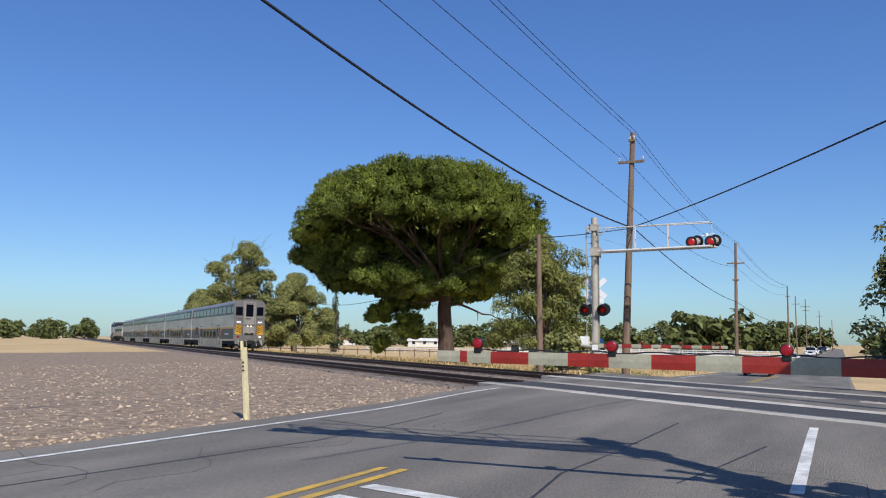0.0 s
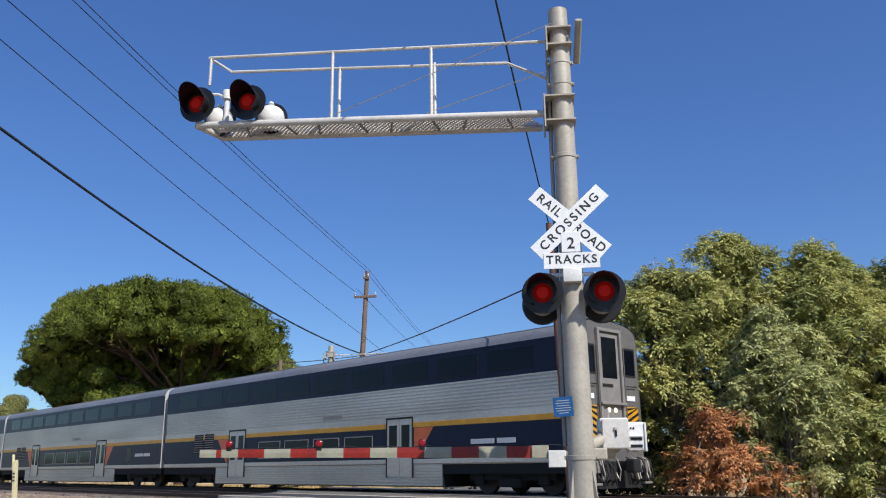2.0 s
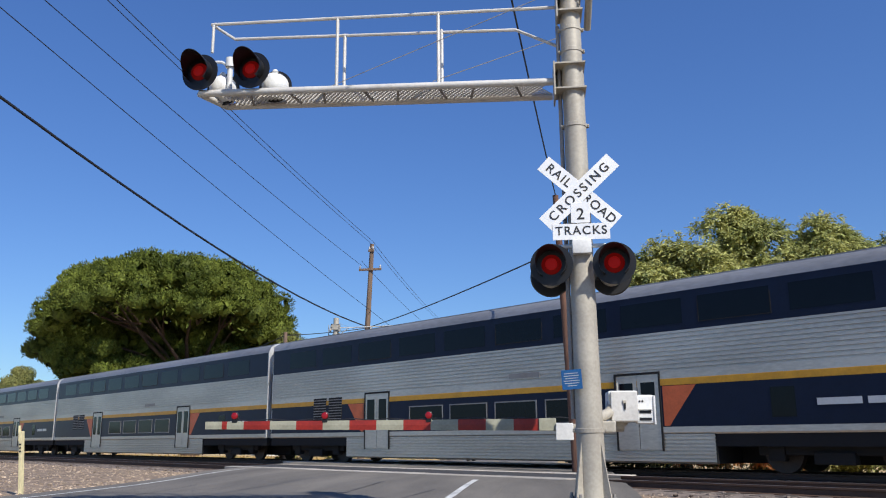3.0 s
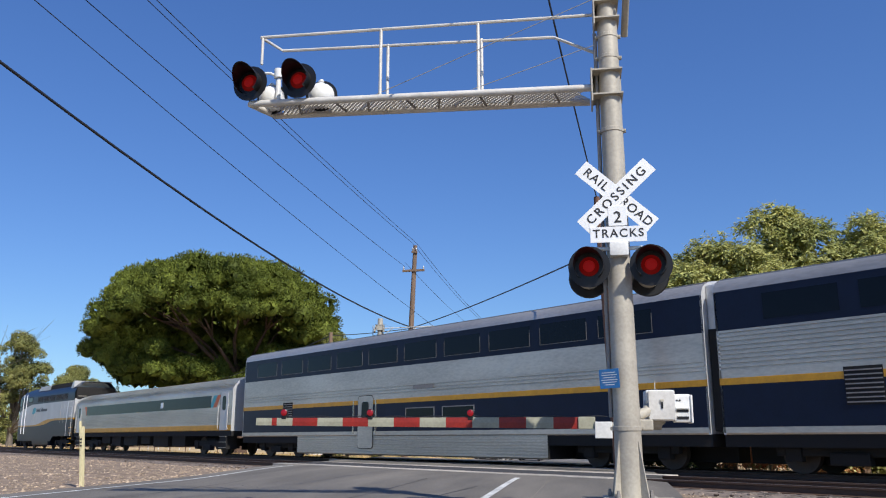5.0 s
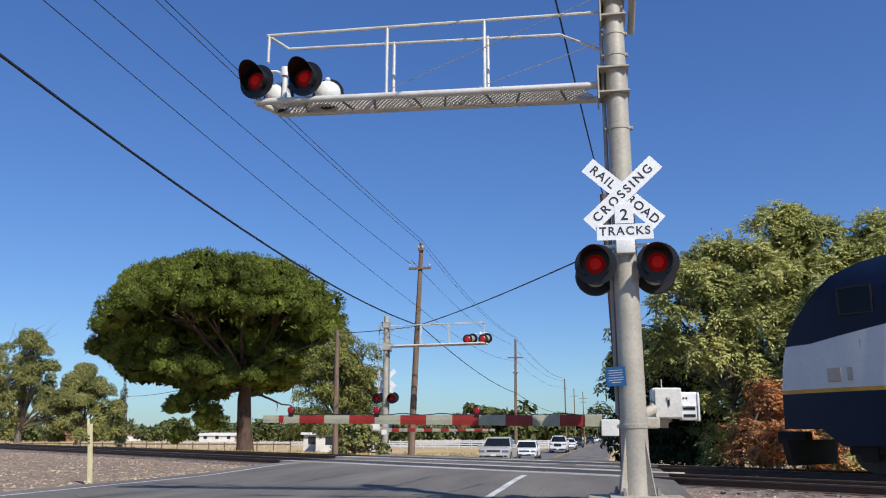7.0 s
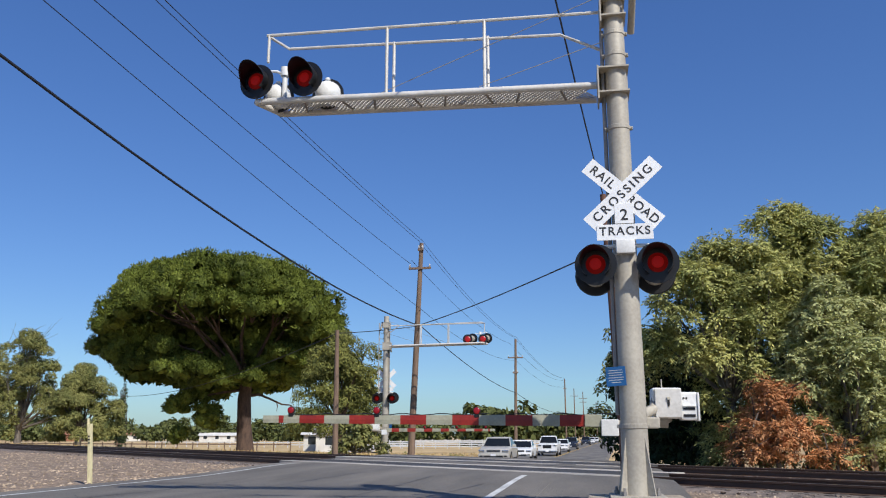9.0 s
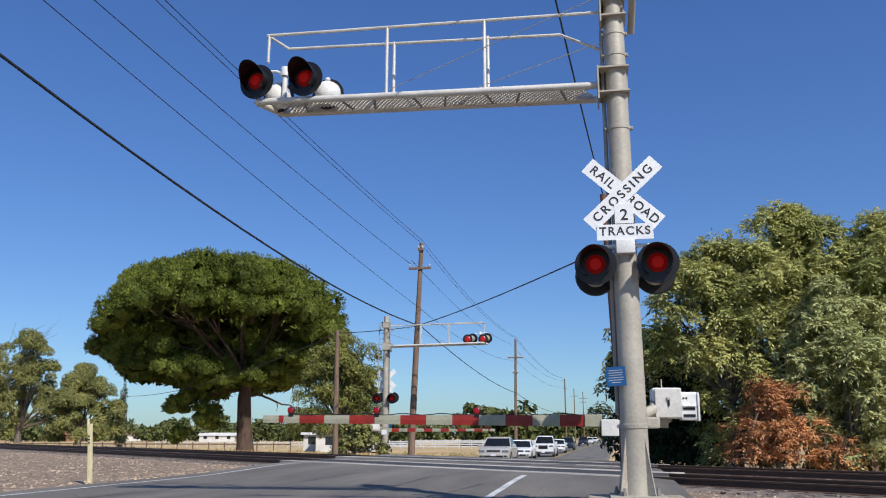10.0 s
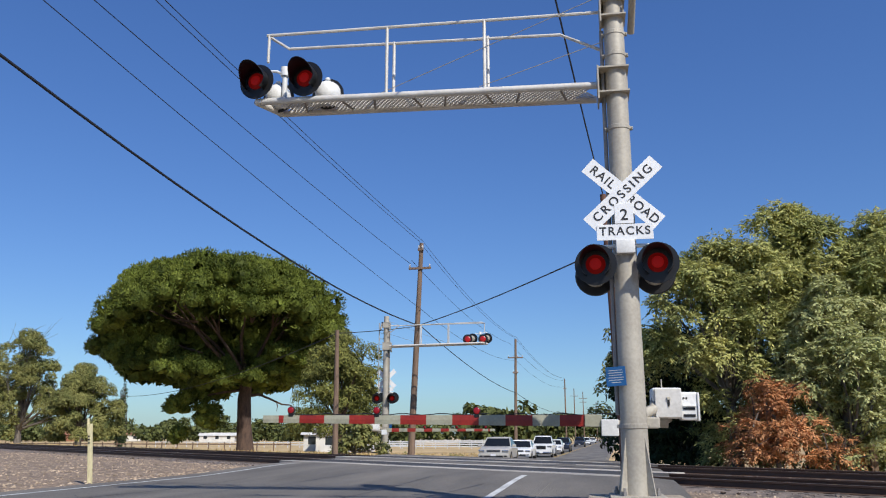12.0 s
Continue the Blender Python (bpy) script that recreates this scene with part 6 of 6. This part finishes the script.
house((-37, 110, -1.32), 12, 7.5, 6, 2.4, 1.5, "wall_white", "roof_grey", "white farmhouse with grey roof")
house((-139, 272, -1.32), 20, 12, 6, 2.1, 1.0, "wall_white", "wall_white", "long white barn beyond the pasture")
house((-197, 275, -1.32), 30, 9, 7, 2.4, 1.5, "roof_red", "roof_red", "low house with red tiled roof")
house((-182, 285, -1.32), 30, 8, 7, 2.4, 1.6, "wall_white", "roof_red", "low pale house with red tiled roof")
house((-42, 114, -1.32), 15, 5, 2.6, 2.3, 0.3, "wall_white", "wall_white", "white camper beside the farm")

for bx, by, h in ((-90.4, 138, 10.5), (-87.2, 134, 11.5)):
    cl = [(0.15 * math.sin(i), 0.15 * math.cos(i * 2), 0.6 + i * h / 26, 0.62 * (1 - (i / 26) ** 2) + 0.12) for i in range(26)]
    leafy_tree("cypress", (bx, by, -1.32), cl, "slim dark cypress beside a farm", "dark_leaf", 260, 0.35, 0.08, 0.15, trunk_h=1.0)


def woods(name, label, rows, material, seed):
    """A far line of mixed trees, nobody could count them."""
    g = np.random.default_rng(seed)
    cl = []
    for x0, y0, x1, y1, n, h0, h1 in rows:
        for _ in range(n):
            t = g.random()
            x, y, h = x0 + (x1 - x0) * t, y0 + (y1 - y0) * t + g.normal() * 3, h0 + (h1 - h0) * g.random() ** 1.5
            w = h * (0.35 + 0.3 * g.random())
            for _ in range(12):
                v = g.normal(size=3)
                v /= np.linalg.norm(v)
                cl.append((x + v[0] * w * 0.7, y + v[1] * w * 0.7, max(0.4, h * 0.55 + v[2] * h * 0.42) - 1.3, w * 0.42))
    ob = quads(name, crown_faces(cl, 7, 1.7, 0.55), material)
    return tagged(ob, label, "woods", kind="stuff")


# the far woods' distance haze is put into a lighter leaf colour
woods("far_woods", "far line of dark farm trees", [(-330, 330, -30, 300, 130, 5, 9), (-30, 300, -13, 290, 12, 5, 8), (-1, 230, 25, 330, 22, 4, 7), (-420, 450, 220, 480, 160, 8, 14), (-900, 320, -330, 330, 110, 7, 12), (25, 330, 420, 260, 70, 6, 11), (-420, 150, -200, 260, 40, 5, 8)], "farm_leaf", 21)
woods("farm_trees", "olive-green trees round the farms", [(-220, 265, -60, 280, 44, 3.5, 6.5), (-32, 172, -20, 182, 7, 6, 8.5), (-60, 180, -36, 176, 6, 4, 6.5), (4, 90, 18, 110, 8, 4, 6)], "farm_leaf", 22)

# low scrub and dry grass beside the tracks
n = 26000
x, y = rng.random(n) * 90 - 78, rng.random(n) * 70 + 28
keep = ((0.6187 * x + 0.7856 * y) > 23.4) & (x < -11.2)
c = np.stack([x, y, np.array([ground_z(*q) for q in zip(x, y)]) - 0.01], 1)[keep]
d = unit(len(c)) * 0.5 + np.array([0, 0, 1.0])
d /= np.linalg.norm(d, axis=1)[:, None]
tagged(quads("dry_grass", blades(c, d, 0.16 + 0.25 * rng.random(len(c)) ** 2, np.full(len(c), 0.03)), "straw"), "dry straw-coloured grass", "grass", kind="stuff")
cl = [(-14 + 2.6 * rng.random(), 44 + 8 * rng.random(), -0.55, 0.22 + 0.2 * rng.random()) for _ in range(26)] + [(-60 + 45 * rng.random(), 70 + 20 * rng.random(), -1.2, 0.3 + 0.3 * rng.random()) for _ in range(40)]
tagged(quads("weeds", crown_faces([k for k in cl if k[0] < -11.4], 300, 0.2, 0.03, 0.6), "olive"), "low olive-green weeds", "weeds", kind="stuff")


p = thing("fence_post", pose(7.2, 26.6, -0.26), "short weathered grey wooden post beside the ballast", "post")
part("post", box(-0.09, 0.09, -0.09, 0.09, -0.2, 0.85, 0.012), "pole_wood", p)


# ---------- gravel stones, sleepers and crossing panels ----------
def stones(name, n, where, size, material, label, zf):
    """Loose angular stones lying on the ground."""
    ico = bmesh.new()
    bmesh.ops.create_icosphere(ico, subdivisions=1, radius=1)
    bv = np.array([v.co[:] for v in ico.verts])
    bf = np.array([[v.index for v in f.verts] for f in ico.faces])
    ico.free()
    p = where(n)
    sc = size * (0.4 + 1.3 * rng.random((len(p), 1)) ** 2.2) * (0.6 + 0.8 * rng.random((len(p), 3)))
    a = rng.random(len(p)) * 6.28
    verts = bv[None] * (1 + 0.25 * rng.normal(size=(len(p), len(bv), 1))) * sc[:, None]
    ca, sa = np.cos(a)[:, None], np.sin(a)[:, None]
    verts = np.stack([verts[..., 0] * ca - verts[..., 1] * sa, verts[..., 0] * sa + verts[..., 1] * ca, verts[..., 2] * 0.7], 2)
    base = np.stack([p[:, 0], p[:, 1], np.array([zf(*q) for q in p])], 1)
    verts = verts + base[:, None]
    faces = (bf[None] + (np.arange(len(p)) * len(bv))[:, None, None]).reshape(-1, 3)
    me = bpy.data.meshes.new(name)
    me.from_pydata(verts.reshape(-1, 3).tolist(), [], faces.tolist())
    return tagged(mesh_ob(name, me, material), label, "gravel", kind="stuff")


def left_bank(n):
    x = RL - 0.1 - 24 * rng.random(n) ** 1.3
    y0, y1 = 6.0, (14.2 - 0.6187 * x) / 0.7856
    return np.stack([x, y0 + (y1 - y0) * rng.random(n)], 1)


def right_bank(n):
    x = -1.3 + 12 * rng.random(n) ** 1.2
    y1 = (14.2 - 0.6187 * x) / 0.7856
    return np.stack([x, 4.0 + (y1 - 4.0) * rng.random(n) ** 0.8], 1)


def bed(n):
    s, d = -14 + 75 * rng.random(n), np.where(rng.random(n) < 0.6, NEAR_D, FAR_D) + (rng.random(n) - 0.5) * 4.2
    p = np.stack([0.6187 * d - 0.7856 * s, 0.7856 * d + 0.6187 * s], 1)
    return p[(p[:, 0] < RL - 0.2) | (p[:, 0] > 1.2)]


stones("loose_stones", 12500, left_bank, 0.026, "stone", "loose pale stones on the gravel bank", verge_z)
stones("loose_stones", 6000, right_bank, 0.022, "stone", "loose pale stones round the mast", verge_z)
stones("ballast_stones", 9000, bed, 0.035, "ballast", "dark ballast stones between the sleepers", lambda x, y: -0.165)

for root, d in zip(TRACKS, (NEAR_D, FAR_D)):
    me = bpy.data.meshes.new("sleeper")
    b = box(-0.115, 0.115, -1.3, 1.3, -0.25, -0.150, 0.012)
    b.to_mesh(me)
    b.free()
    me.materials.append(M["sleeper"])
    for i in range(140):
        s = -20 + 0.56 * i
        x = 0.6187 * d - 0.7856 * s
        if RL - 0.3 < x < 1.4:
            continue
        o = new("sleeper", me)
        o.parent = root
        o.matrix_basis = pose(-s + 0.03 * rng.normal(), 0.02 * rng.normal(), 0, 0, 0, 0.4 * rng.normal())

# concrete panels between and beside the rails
PAN = thing("crossing_panels", pose(0, 0, 0), "worn pale concrete crossing panels flush with the rails", "crossing panel", kind="structure")
for d in (NEAR_D, FAR_D):
    for y0, y1, paint in ((-1.30, -0.80, "concrete"), (-0.68, 0.68, "asphalt_patch"), (0.80, 1.30, "concrete")):
        me = bpy.data.meshes.new("panel")
        b = box(-1.21, 1.21, y0, y1, -0.14, -0.002, 0.012)
        b.to_mesh(me)
        b.free()
        me.materials.append(M[paint])
        s0 = (0.6187 * d + 10.9) / 0.7856
        for i in range(6):
            o = new("panel", me)
            o.parent = PAN
            o.matrix_basis = track(d, s0 - 1.22 - 2.45 * i, 0.003 * rng.normal())
# asphalt apron right of the edge line, round the foot of the mast
sheet("apron", [-1.36 + 0.20 * i for i in range(13)], [8.5 + 0.5 * i for i in range(48)], lambda x, y: road_z(x, y) - 0.004 - 0.07 * max(0, x - 0.4) + 0.006 * noise.noise((x * 2, y * 2, 3)), "asphalt", "crumbling asphalt apron beside the road")


# ---------- motion ----------
def motions():
    for ob, back in TRAIN:
        rows = []
        for i in range(13):
            s = 84.57 - 35.03 * i - 0.068 * i * i + back
            rows.append((i, track(FAR_D, s)))
        walk(ob, rows)
    for ob, rows in CARS:
        walk(ob, [(t, pose(*lane(d))) for t, d in rows])


motions()
